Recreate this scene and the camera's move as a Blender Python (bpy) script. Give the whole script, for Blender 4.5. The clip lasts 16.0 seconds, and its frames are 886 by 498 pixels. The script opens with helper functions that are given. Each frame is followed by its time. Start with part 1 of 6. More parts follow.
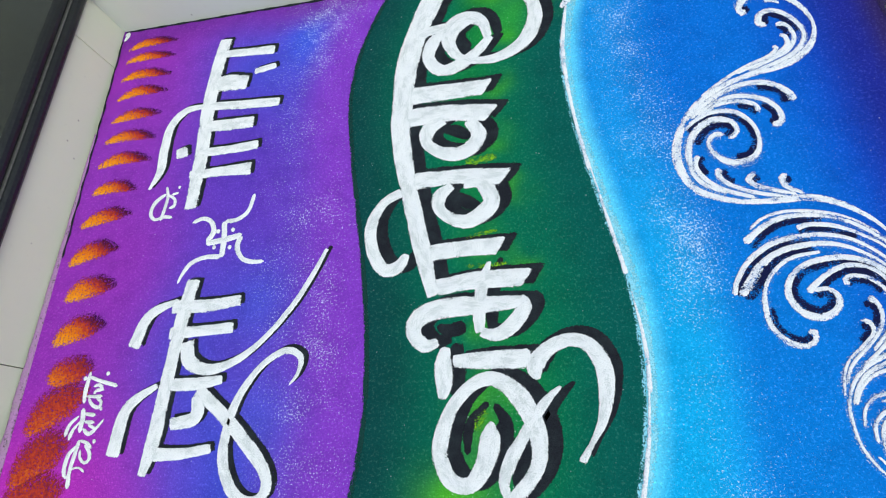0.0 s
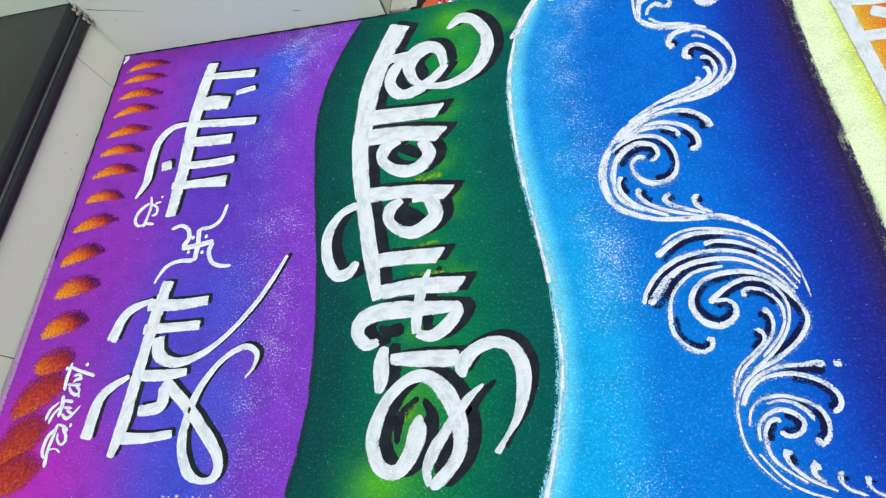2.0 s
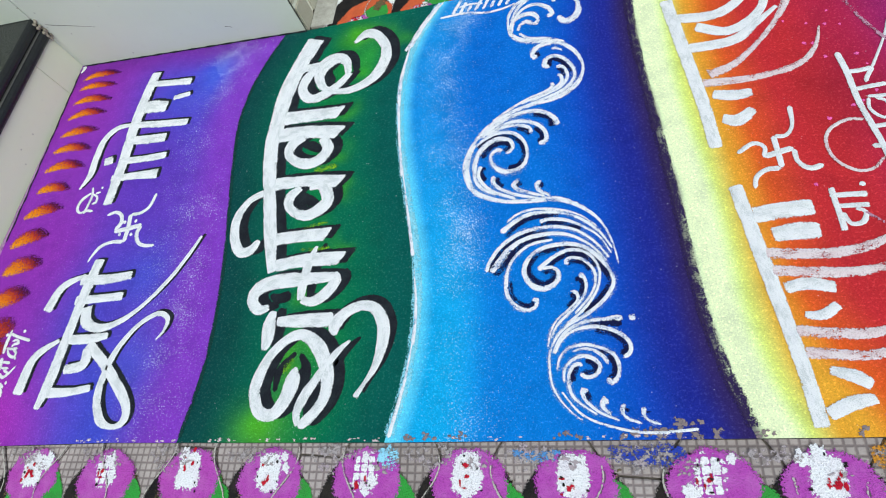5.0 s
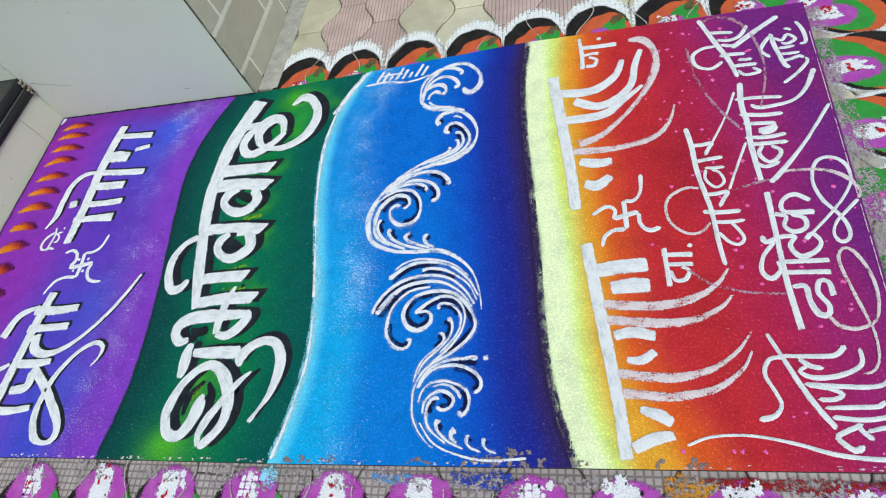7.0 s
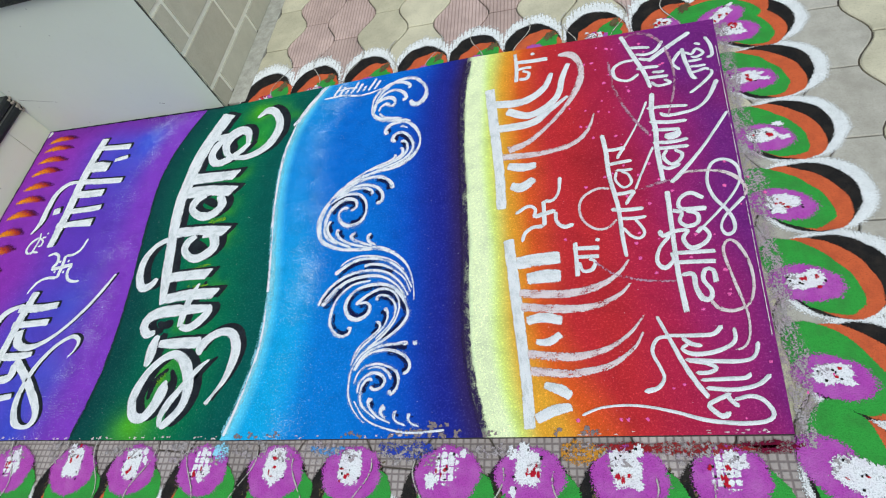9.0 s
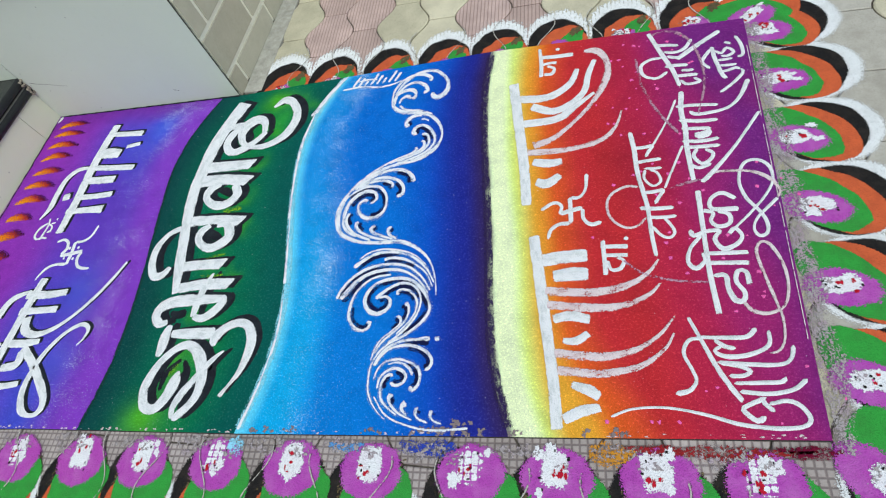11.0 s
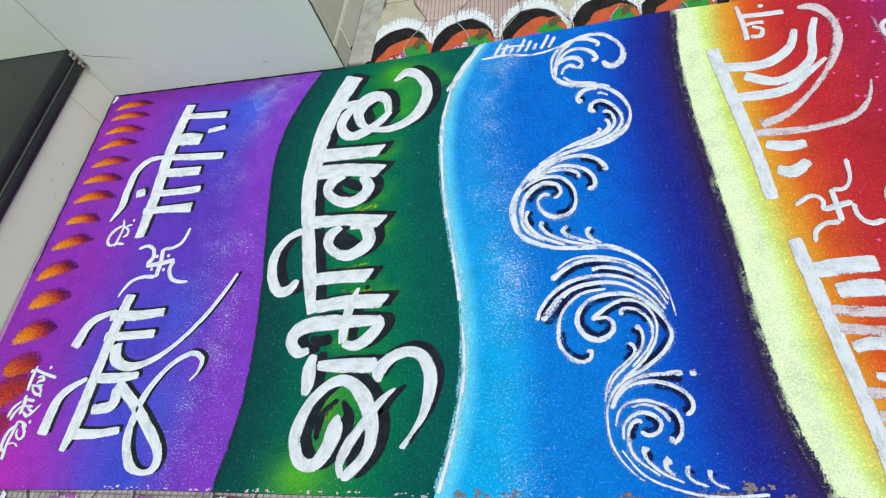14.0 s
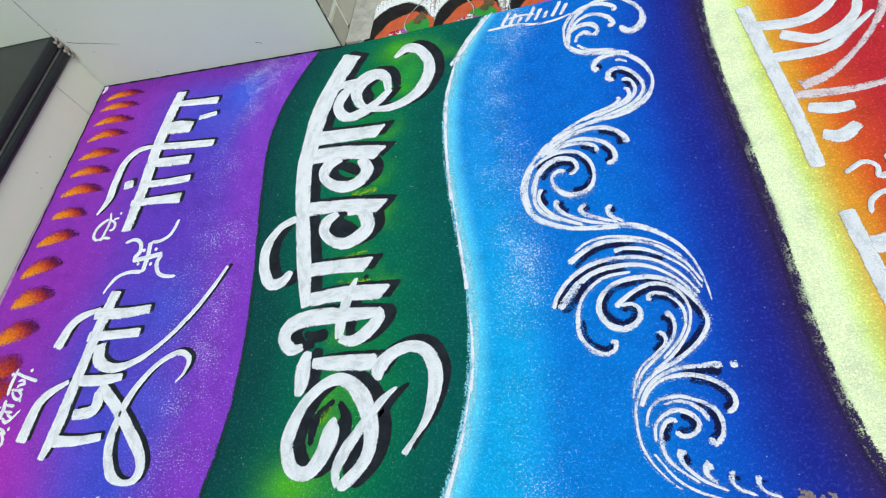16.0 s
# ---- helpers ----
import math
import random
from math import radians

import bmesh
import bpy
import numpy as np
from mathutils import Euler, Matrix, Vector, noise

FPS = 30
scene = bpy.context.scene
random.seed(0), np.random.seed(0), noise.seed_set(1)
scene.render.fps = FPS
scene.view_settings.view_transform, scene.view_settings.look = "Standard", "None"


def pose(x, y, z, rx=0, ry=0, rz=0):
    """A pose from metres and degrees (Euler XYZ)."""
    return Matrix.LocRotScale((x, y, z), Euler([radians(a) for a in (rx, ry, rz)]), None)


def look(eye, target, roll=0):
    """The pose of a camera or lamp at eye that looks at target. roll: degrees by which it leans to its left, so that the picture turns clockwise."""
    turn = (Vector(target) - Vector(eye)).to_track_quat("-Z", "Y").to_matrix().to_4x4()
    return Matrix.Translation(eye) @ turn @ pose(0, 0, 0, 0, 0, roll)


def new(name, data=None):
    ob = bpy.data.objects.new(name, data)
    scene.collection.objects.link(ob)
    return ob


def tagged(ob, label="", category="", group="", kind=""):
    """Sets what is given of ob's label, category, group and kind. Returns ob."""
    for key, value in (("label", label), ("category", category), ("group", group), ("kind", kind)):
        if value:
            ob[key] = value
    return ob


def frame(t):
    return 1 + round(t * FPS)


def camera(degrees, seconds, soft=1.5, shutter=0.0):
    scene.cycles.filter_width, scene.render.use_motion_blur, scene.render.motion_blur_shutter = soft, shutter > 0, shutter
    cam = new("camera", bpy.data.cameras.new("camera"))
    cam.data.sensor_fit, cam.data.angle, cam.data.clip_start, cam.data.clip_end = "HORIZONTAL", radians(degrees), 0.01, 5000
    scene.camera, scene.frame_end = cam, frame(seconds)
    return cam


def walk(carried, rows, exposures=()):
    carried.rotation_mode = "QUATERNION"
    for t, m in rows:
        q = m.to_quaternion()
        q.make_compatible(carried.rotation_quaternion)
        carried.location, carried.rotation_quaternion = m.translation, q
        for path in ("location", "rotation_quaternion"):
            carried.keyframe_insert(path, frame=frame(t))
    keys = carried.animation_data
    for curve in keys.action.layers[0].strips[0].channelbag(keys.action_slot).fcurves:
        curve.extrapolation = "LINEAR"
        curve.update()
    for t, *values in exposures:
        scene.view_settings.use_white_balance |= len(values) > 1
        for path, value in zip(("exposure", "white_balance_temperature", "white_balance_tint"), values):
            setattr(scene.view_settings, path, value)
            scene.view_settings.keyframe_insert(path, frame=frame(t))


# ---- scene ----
cam = camera(76.0, 16.0, soft=1.1)
PATH = [
    (0, (1.036, 0.059, 1.048), (0.597, 0.813, -0.752), -33.7),
    (0.5, (1.058, 0.051, 1.052), (0.624, 0.809, -0.747), -33.0),
    (1, (1.104, 0.031, 1.078), (0.654, 0.813, -0.707), -33.1),
    (1.5, (1.153, 0.016, 1.089), (0.679, 0.81, -0.684), -33.8),
    (2, (1.213, 0.002, 1.096), (0.718, 0.812, -0.664), -33.5),
    (2.5, (1.267, -0.022, 1.105), (0.74, 0.796, -0.642), -33.9),
    (3, (1.297, -0.031, 1.111), (0.766, 0.815, -0.622), -34.2),
    (5.3, (1.589, -0.173, 1.153), (1.09, 0.724, -0.563), -30.7),
    (5.5, (1.629, -0.176, 1.17), (1.117, 0.764, -0.519), -29.4),
    (6, (1.739, -0.181, 1.185), (1.221, 0.785, -0.488), -28.9),
    (6.5, (1.831, -0.183, 1.201), (1.281, 0.797, -0.454), -28.6),
    (7, (1.878, -0.204, 1.214), (1.337, 0.788, -0.437), -29.1),
    (7.5, (1.946, -0.234, 1.226), (1.407, 0.787, -0.407), -29.0),
    (8, (2.003, -0.272, 1.248), (1.454, 0.74, -0.387), -29.3),
    (8.5, (2.054, -0.281, 1.266), (1.538, 0.738, -0.375), -28.9),
    (8.7, (2.088, -0.29, 1.267), (1.538, 0.726, -0.365), -29.6),
    (10.8, (2.045, -0.302, 1.269), (1.49, 0.727, -0.353), -29.2),
    (11, (2.011, -0.297, 1.254), (1.47, 0.724, -0.378), -27.6),
    (11.5, (1.929, -0.244, 1.229), (1.364, 0.761, -0.405), -28.7),
    (12, (1.797, -0.177, 1.199), (1.187, 0.762, -0.458), -32.0),
    (12.5, (1.707, -0.139, 1.179), (1.128, 0.774, -0.504), -30.1),
    (13, (1.576, -0.128, 1.176), (0.995, 0.791, -0.503), -31.2),
    (13.5, (1.447, -0.129, 1.174), (0.913, 0.804, -0.513), -29.8),
    (14, (1.417, -0.115, 1.166), (0.935, 0.847, -0.52), -27.6),
    (14.5, (1.42, -0.105, 1.147), (0.887, 0.849, -0.528), -30.1),
    (15, (1.416, -0.096, 1.097), (0.887, 0.87, -0.573), -30.1),
    (15.5, (1.409, -0.089, 1.062), (0.909, 0.883, -0.613), -28.6),
    (16, (1.404, -0.088, 1.036), (0.872, 0.878, -0.632), -30.6),
]
EXPOSURE = [(0.0, 0.42), (3.0, 0.44), (5.5, 0.38), (8.5, 0.28), (11.0, 0.30), (13.5, 0.36), (16.0, 0.38)]
walk(cam, [(t, look(eye, target, roll)) for t, eye, target, roll in PATH], EXPOSURE)

# ---- light ----
world = bpy.data.worlds.new("world")
scene.world = world
world.use_nodes = True
wn = world.node_tree.nodes
sky = wn.new("ShaderNodeTexSky")
sky.sky_type, sky.sun_disc = "NISHITA", False
sky.sun_elevation, sky.sun_rotation = radians(52), radians(200)
world.node_tree.links.new(sky.outputs[0], wn["Background"].inputs[0])
wn["Background"].inputs[1].default_value = 0.075
sun = new("sun", bpy.data.lights.new("sun", "SUN"))
sun.data.energy, sun.data.angle, sun.data.color = 2.6, radians(70), (0.93, 1.0, 0.96)
sun.matrix_world = look((4.2, -3.0, 6.5), (1.3, 0.5, 0))


# ---- materials ----
def lin(r, g, b):
    """Linear colour of an 8-bit sRGB one."""
    return tuple((c / 255 / 12.92) if c < 10.3 else ((c / 255 + 0.055) / 1.055) ** 2.4 for c in (r, g, b))


def node(nt, kind, inputs=None, **props):
    n = nt.nodes.new("ShaderNode" + kind)
    for k, v in props.items():
        setattr(n, k, v)
    for k, v in (inputs or {}).items():
        if isinstance(v, bpy.types.NodeSocket):
            nt.links.new(v, n.inputs[k])
        else:
            n.inputs[k].default_value = v
    return n


def mixed(nt, a, b, fac, blend="MIX"):
    n = nt.nodes.new("ShaderNodeMix")
    n.data_type, n.blend_type, n.clamp_factor = "RGBA", blend, True
    for i, v in ((0, fac), (6, a), (7, b)):
        if isinstance(v, bpy.types.NodeSocket):
            nt.links.new(v, n.inputs[i])
        else:
            n.inputs[i].default_value = (*v, 1.0) if isinstance(v, tuple) and len(v) == 3 else v
    return n.outputs[2]


def ramp(nt, fac, stops):
    n = nt.nodes.new("ShaderNodeValToRGB")
    nt.links.new(fac, n.inputs[0])
    el = n.color_ramp.elements
    while len(el) < len(stops):
        el.new(0.5)
    for e, (p, c) in zip(el, stops):
        e.position, e.color = p, (*c, 1.0) if isinstance(c, tuple) else (c, c, c, 1.0)
    return n.outputs[0]


def noisy(nt, co, scale, detail=3.0, rough=0.6):
    return node(nt, "TexNoise", {"Vector": co, "Scale": scale, "Detail": detail, "Roughness": rough}).outputs["Fac"]


def material(name, rough=0.8, spec=0.3):
    m = bpy.data.materials.new(name)
    m.use_nodes = True
    nt = m.node_tree
    b = nt.nodes["Principled BSDF"]
    b.inputs["Roughness"].default_value = rough
    b.inputs["Specular IOR Level"].default_value = spec
    co = node(nt, "NewGeometry").outputs["Position"]
    return m, nt, b, co


def bumped(nt, b, height, strength=0.4, distance=0.002):
    n = node(nt, "Bump", {"Height": height, "Strength": strength, "Distance": distance})
    nt.links.new(n.outputs[0], b.inputs["Normal"])


def grains(nt, co, scale):
    """Coarse grain from 0 to 1, with full contrast."""
    n = noisy(nt, co, scale, 2.0, 0.75)
    return node(nt, "MapRange", {0: n, 1: 0.30, 2: 0.70, 3: 0.0, 4: 1.0}).outputs[0]


def powder(name, colour, second=None, cover=1.6, grain=230.0, pits=0.35, thin=None, ribs=0):
    """Loose coloured powder: grainy, thinning out towards the edge of a stroke. cover: above 1, closed in the middle.
    thin: the colour that glimmers through where a stroke was laid thinly.
    ribs: 1, missing in the grooves of ribbed pavers under it; 2, in those of chequered ones."""
    m, nt, b, co = material(name, 0.95, 0.06)
    g, mid = grains(nt, co, grain), noisy(nt, co, 30.0, 4.0)
    g2 = grains(nt, co, grain * 1.25)
    c = mixed(nt, colour, tuple(x * (1 - pits) for x in colour), ramp(nt, g2, [(0.55, 0.0), (0.9, 1.0)]))
    c = mixed(nt, c, second or tuple(x * 0.74 for x in colour), ramp(nt, mid, [(0.42, 0.0), (0.72, 0.6)]))
    trace = node(nt, "Attribute", attribute_name="trace").outputs["Vector"]
    streak = noisy(nt, trace, 1.0, 4.0, 0.65)
    if thin:
        weak = node(nt, "MapRange", {0: streak, 1: 0.62, 2: 0.38, 3: -0.45, 4: 0.45}).outputs[0]
        k = node(nt, "Math", {0: weak, 1: g2}, operation="ADD").outputs[0]
        c = mixed(nt, c, thin, ramp(nt, k, [(0.45, 0.0), (1.15, 0.55)]))
    nt.links.new(c, b.inputs["Base Color"])
    bumped(nt, b, g2, 0.6, 0.002)
    edge = node(nt, "Attribute", attribute_name="edge").outputs["Fac"]
    dense = node(nt, "MapRange", {0: streak, 1: 0.32, 2: 0.62, 3: 0.52 * cover, 4: 1.35 * cover}).outputs[0]
    level = node(nt, "Math", {0: edge, 1: dense}, operation="MULTIPLY").outputs[0]
    for axis in ("X", "Y")[:ribs]:
        w = node(nt, "TexWave", {"Vector": co, "Scale": 24.0 if ribs == 1 else 19.0, "Distortion": 0.3}, bands_direction=axis).outputs["Fac"]
        full = ramp(nt, w, [(0.0, 0.55), (0.32, 1.0)] if ribs == 1 else [(0.0, 0.35), (0.32, 1.0)])
        level = node(nt, "Math", {0: level, 1: full}, operation="MULTIPLY").outputs[0]
    a = node(nt, "Math", {0: level, 1: g}, operation="SUBTRACT").outputs[0]
    a = node(nt, "Math", {0: a, 1: 4.0}, operation="MULTIPLY", use_clamp=True).outputs[0]
    nt.links.new(a, b.inputs["Alpha"])
    return m


def ground_colours(name):
    """The large fields of coloured powder, whose pigments are carried by the mesh."""
    m, nt, b, co = material(name, 0.95, 0.05)
    c = node(nt, "Attribute", attribute_name="pigment").outputs["Color"]
    g, g2, mid = grains(nt, co, 330.0), grains(nt, co, 170.0), noisy(nt, co, 17.0, 6.0, 0.65)
    c = mixed(nt, c, mixed(nt, c, (0.55, 0.55, 0.60), 1.0, "MULTIPLY"), ramp(nt, g, [(0.45, 0.0), (1.0, 0.65)]))
    c = mixed(nt, c, mixed(nt, c, (0.74, 0.75, 0.78), 1.0, "MULTIPLY"), ramp(nt, mid, [(0.45, 0.0), (0.72, 0.75)]))
    pale = mixed(nt, mixed(nt, c, (1.5, 1.5, 1.4), 1.0, "MULTIPLY"), (1.0, 1.0, 1.0), 0.02)
    c = mixed(nt, c, pale, ramp(nt, g2, [(0.60, 0.0), (0.95, 0.8)]))
    v = node(nt, "TexVoronoi", {"Vector": co, "Scale": 90.0}, feature="F1")
    dust = ramp(nt, v.outputs["Distance"], [(0.06, 1.0), (0.13, 0.0)])
    some = ramp(nt, noisy(nt, co, 45.0, 2.0), [(0.58, 0.0), (0.66, 1.0)])
    k = node(nt, "Math", {0: dust, 1: some}, operation="MULTIPLY").outputs[0]
    c = mixed(nt, c, (0.75, 0.78, 0.85), node(nt, "Math", {0: k, 1: 0.5}, operation="MULTIPLY").outputs[0])
    veil = node(nt, "Attribute", attribute_name="dust").outputs["Fac"]
    patch = node(nt, "MapRange", {0: noisy(nt, co, 9.0, 5.0, 0.7), 1: 0.35, 2: 0.7, 3: 0.25, 4: 1.2}).outputs[0]
    veil = node(nt, "Math", {0: veil, 1: patch}, operation="MULTIPLY").outputs[0]
    k = node(nt, "Math", {0: veil, 1: grains(nt, co, 250.0)}, operation="SUBTRACT").outputs[0]
    k = node(nt, "Math", {0: k, 1: 3.5}, operation="MULTIPLY", use_clamp=True).outputs[0]
    c = mixed(nt, c, mixed(nt, c, (0.80, 0.92, 1.0), 0.58), k)
    nt.links.new(c, b.inputs["Base Color"])
    bumped(nt, b, g, 0.5, 0.0015)
    return m


def stone(name, colours, scale, rough, spec=0.4, vein=0.0):
    m, nt, b, co = material(name, rough, spec)
    r = node(nt, "ObjectInfo").outputs["Random"]
    n1, n2 = noisy(nt, co, scale, 6.0, 0.65), noisy(nt, co, scale * 14, 3.0, 0.7)
    c = ramp(nt, n1, [(0.3, colours[0]), (0.7, colours[1])])
    c = mixed(nt, c, tuple(x * 0.7 for x in colours[0]), ramp(nt, n2, [(0.5, 0.0), (0.75, 0.5)]))
    c = mixed(nt, c, mixed(nt, c, (0.82, 0.8, 0.78), 1.0, "MULTIPLY"), r)
    nt.links.new(c, b.inputs["Base Color"])
    bumped(nt, b, n2, 0.25, 0.002)
    return m


def tile_glaze(name, colour, rough):
    """Pale polished vitrified tile, a little dusty."""
    m, nt, b, co = material(name, rough, 0.3)
    n1, n2 = noisy(nt, co, 3.0, 5.0), noisy(nt, co, 55.0, 4.0, 0.7)
    c = mixed(nt, colour, tuple(x * 0.9 for x in colour), n1)
    c = mixed(nt, c, (0.38, 0.34, 0.28), ramp(nt, n2, [(0.62, 0.0), (0.8, 0.22)]))
    specks = ramp(nt, node(nt, "TexVoronoi", {"Vector": co, "Scale": 14.0}).outputs["Distance"], [(0.025, 0.55), (0.05, 0.0)])
    c = mixed(nt, c, (0.16, 0.15, 0.14), specks)
    nt.links.new(c, b.inputs["Base Color"])
    rr = node(nt, "MapRange", {0: n2, 1: 0.3, 2: 0.8, 3: rough, 4: rough + 0.25}).outputs[0]
    nt.links.new(rr, b.inputs["Roughness"])
    return m


def paver_mat(name, colour, rib):
    """Cast concrete paver; rib 1: fine grooves, rib 2: a chequered top."""
    m, nt, b, co = material(name, 0.9, 0.2)
    n1, n2 = noisy(nt, co, 9.0, 5.0), noisy(nt, co, 160.0, 4.0, 0.75)
    r = node(nt, "ObjectInfo").outputs["Random"]
    c = mixed(nt, colour, tuple(x * 0.72 for x in colour), ramp(nt, n1, [(0.35, 0.0), (0.7, 1.0)]))
    c = mixed(nt, c, tuple(x * 0.45 for x in colour), ramp(nt, n2, [(0.52, 0.0), (0.78, 0.7)]))
    c = mixed(nt, c, mixed(nt, c, (0.78, 0.78, 0.76), 1.0, "MULTIPLY"), r)
    height = n2
    if rib:
        w = node(nt, "TexWave", {"Vector": co, "Scale": 24.0 if rib == 1 else 19.0, "Distortion": 0.3}, bands_direction="X").outputs["Fac"]
        w2 = node(nt, "TexWave", {"Vector": co, "Scale": 19.0, "Distortion": 0.3}, bands_direction="Y").outputs["Fac"]
        groove = ramp(nt, w, [(0.0, 0.0), (0.3, 1.0)])
        if rib == 2:
            groove = node(nt, "Math", {0: groove, 1: ramp(nt, w2, [(0.0, 0.0), (0.3, 1.0)])}, operation="MULTIPLY").outputs[0]
        c = mixed(nt, mixed(nt, c, (0.66, 0.64, 0.62) if rib == 1 else (0.54, 0.51, 0.52), 1.0, "MULTIPLY"), c, groove)
        height = groove
    nt.links.new(c, b.inputs["Base Color"])
    bumped(nt, b, height, 0.6, 0.002)
    return m


FIELD = ground_colours("coloured_powder")
WHITE = powder("white_powder", (0.86, 0.86, 0.87), (0.76, 0.76, 0.80), 2.1, 400.0, 0.25, (0.46, 0.50, 0.50))
LINE = powder("white_line_powder", (0.86, 0.86, 0.88), (0.74, 0.78, 0.87), 1.12, 360.0, 0.25, (0.34, 0.42, 0.62))
FAINT = powder("thin_white_powder", (0.78, 0.68, 0.69), (0.66, 0.50, 0.52), 1.15, 300.0, 0.35, (0.48, 0.26, 0.28))
GHOST = powder("rubbed_powder", (0.50, 0.26, 0.36), None, 0.70, 220.0)
BLACK = powder("black_powder", (0.016, 0.018, 0.024), (0.03, 0.04, 0.045), 2.2, 320.0)
SOOT = powder("soft_black_powder", (0.010, 0.013, 0.060), None, 0.95, 380.0)
HALO = powder("stray_white_powder", (0.50, 0.60, 0.84), None, 0.42, 330.0)
MIST = powder("pale_cyan_powder", (0.28, 0.70, 0.85), None, 0.8, 320.0)
NIGHT = powder("navy_powder", (0.040, 0.026, 0.085), None, 0.85, 330.0)
DEEP = powder("deep_green_powder", (0.010, 0.050, 0.045), None, 0.95, 300.0)
TILE = tile_glaze("cream_tile", (0.565, 0.600, 0.505), 0.38)
RISER = tile_glaze("cream_riser_tile", (0.71, 0.73, 0.56), 0.35)
GROUT = stone("grout", ((0.05, 0.045, 0.04), (0.09, 0.08, 0.07)), 60.0, 0.95)
GRANITE = stone("black_granite", ((0.012, 0.014, 0.016), (0.022, 0.024, 0.026)), 120.0, 0.14, 0.32)
CLAD = stone("beige_cladding", ((0.44, 0.41, 0.32), (0.51, 0.48, 0.38)), 18.0, 0.5)
CLAD_LINE = stone("pale_cladding_strip", ((0.78, 0.76, 0.64), (0.86, 0.84, 0.73)), 30.0, 0.6)
SOIL = stone("joint_sand", ((0.15, 0.13, 0.11), (0.24, 0.21, 0.18)), 40.0, 0.95, 0.1)
PAVER_GREY = stone("grey_paver", ((0.36, 0.335, 0.285), (0.50, 0.47, 0.41)), 20.0, 0.92, 0.2)
CEMENT = stone("weathered_cement", ((0.30, 0.29, 0.25), (0.50, 0.48, 0.42)), 34.0, 0.92, 0.15)
PAVER_BEIGE = paver_mat("beige_paver", (0.64, 0.585, 0.43), 0)
PAVER_PINK = paver_mat("pink_ribbed_paver", (0.63, 0.46, 0.42), 1)
PAVER_GRID = paver_mat("chequered_paver", (0.50, 0.43, 0.41), 2)


# ---- building blocks ----
def empty(name, place=(0, 0, 0)):
    ob = new(name)
    ob.location = place
    ob.empty_display_size = 0.05
    return ob


def part(name, bm, mat, parent=None, label=""):
    me = bpy.data.meshes.new(name)
    bm.to_mesh(me)
    bm.free()
    return part_of_mesh(name, me, mat, parent, label)


def part_of_mesh(name, me, mat, parent=None, label=""):
    me.materials.clear()
    me.materials.append(mat)
    ob = new(name, me)
    if parent:
        ob.parent = parent
        m = parent.matrix_basis.copy()
        if parent.parent:
            m = parent.parent.matrix_basis @ parent.matrix_parent_inverse @ m
        ob.matrix_parent_inverse = m.inverted()
    if label:
        ob["label"] = label
    return ob


def box_bm(x0, x1, y0, y1, z0, z1, bevel=0.0, m=None):
    bm = bmesh.new()
    bmesh.ops.create_cube(bm, size=1.0)
    bmesh.ops.transform(bm, verts=bm.verts, matrix=Matrix.Translation(((x0 + x1) / 2, (y0 + y1) / 2, (z0 + z1) / 2)) @ Matrix.Diagonal((x1 - x0, y1 - y0, z1 - z0, 1)))
    if bevel:
        bmesh.ops.bevel(bm, geom=bm.edges[:], offset=bevel, segments=2, affect="EDGES", profile=0.5)
    if m is not None:
        bmesh.ops.transform(bm, verts=bm.verts, matrix=m)
    return bm


def spline(points, step=0.006):
    """Points of any width along a smooth curve through the given ones."""
    p = np.array(points, float)
    if len(p) == 2:
        p = np.array([p[0], (p[0] + p[1]) / 2, p[1]])
    e = np.vstack([2 * p[0] - p[1], p, 2 * p[-1] - p[-2]])
    out = []
    for a, b, c, d in zip(e[:-3], e[1:-2], e[2:-1], e[3:]):
        n = max(2, int(np.linalg.norm(c[:2] - b[:2]) / step))
        for t in np.arange(n) / n:
            out.append(0.5 * (2 * b + (c - a) * t + (2 * a - 5 * b + 4 * c - d) * t * t + (3 * b - a - 3 * c + d) * t ** 3))
    out.append(p[-1])
    return np.array(out)


ACROSS = np.array([-1.0, -0.72, -0.3, 0.3, 0.72, 1.0])
RISE = np.array([0.0, 0.7, 1.0, 1.0, 0.7, 0.0])
LAYER = [0]


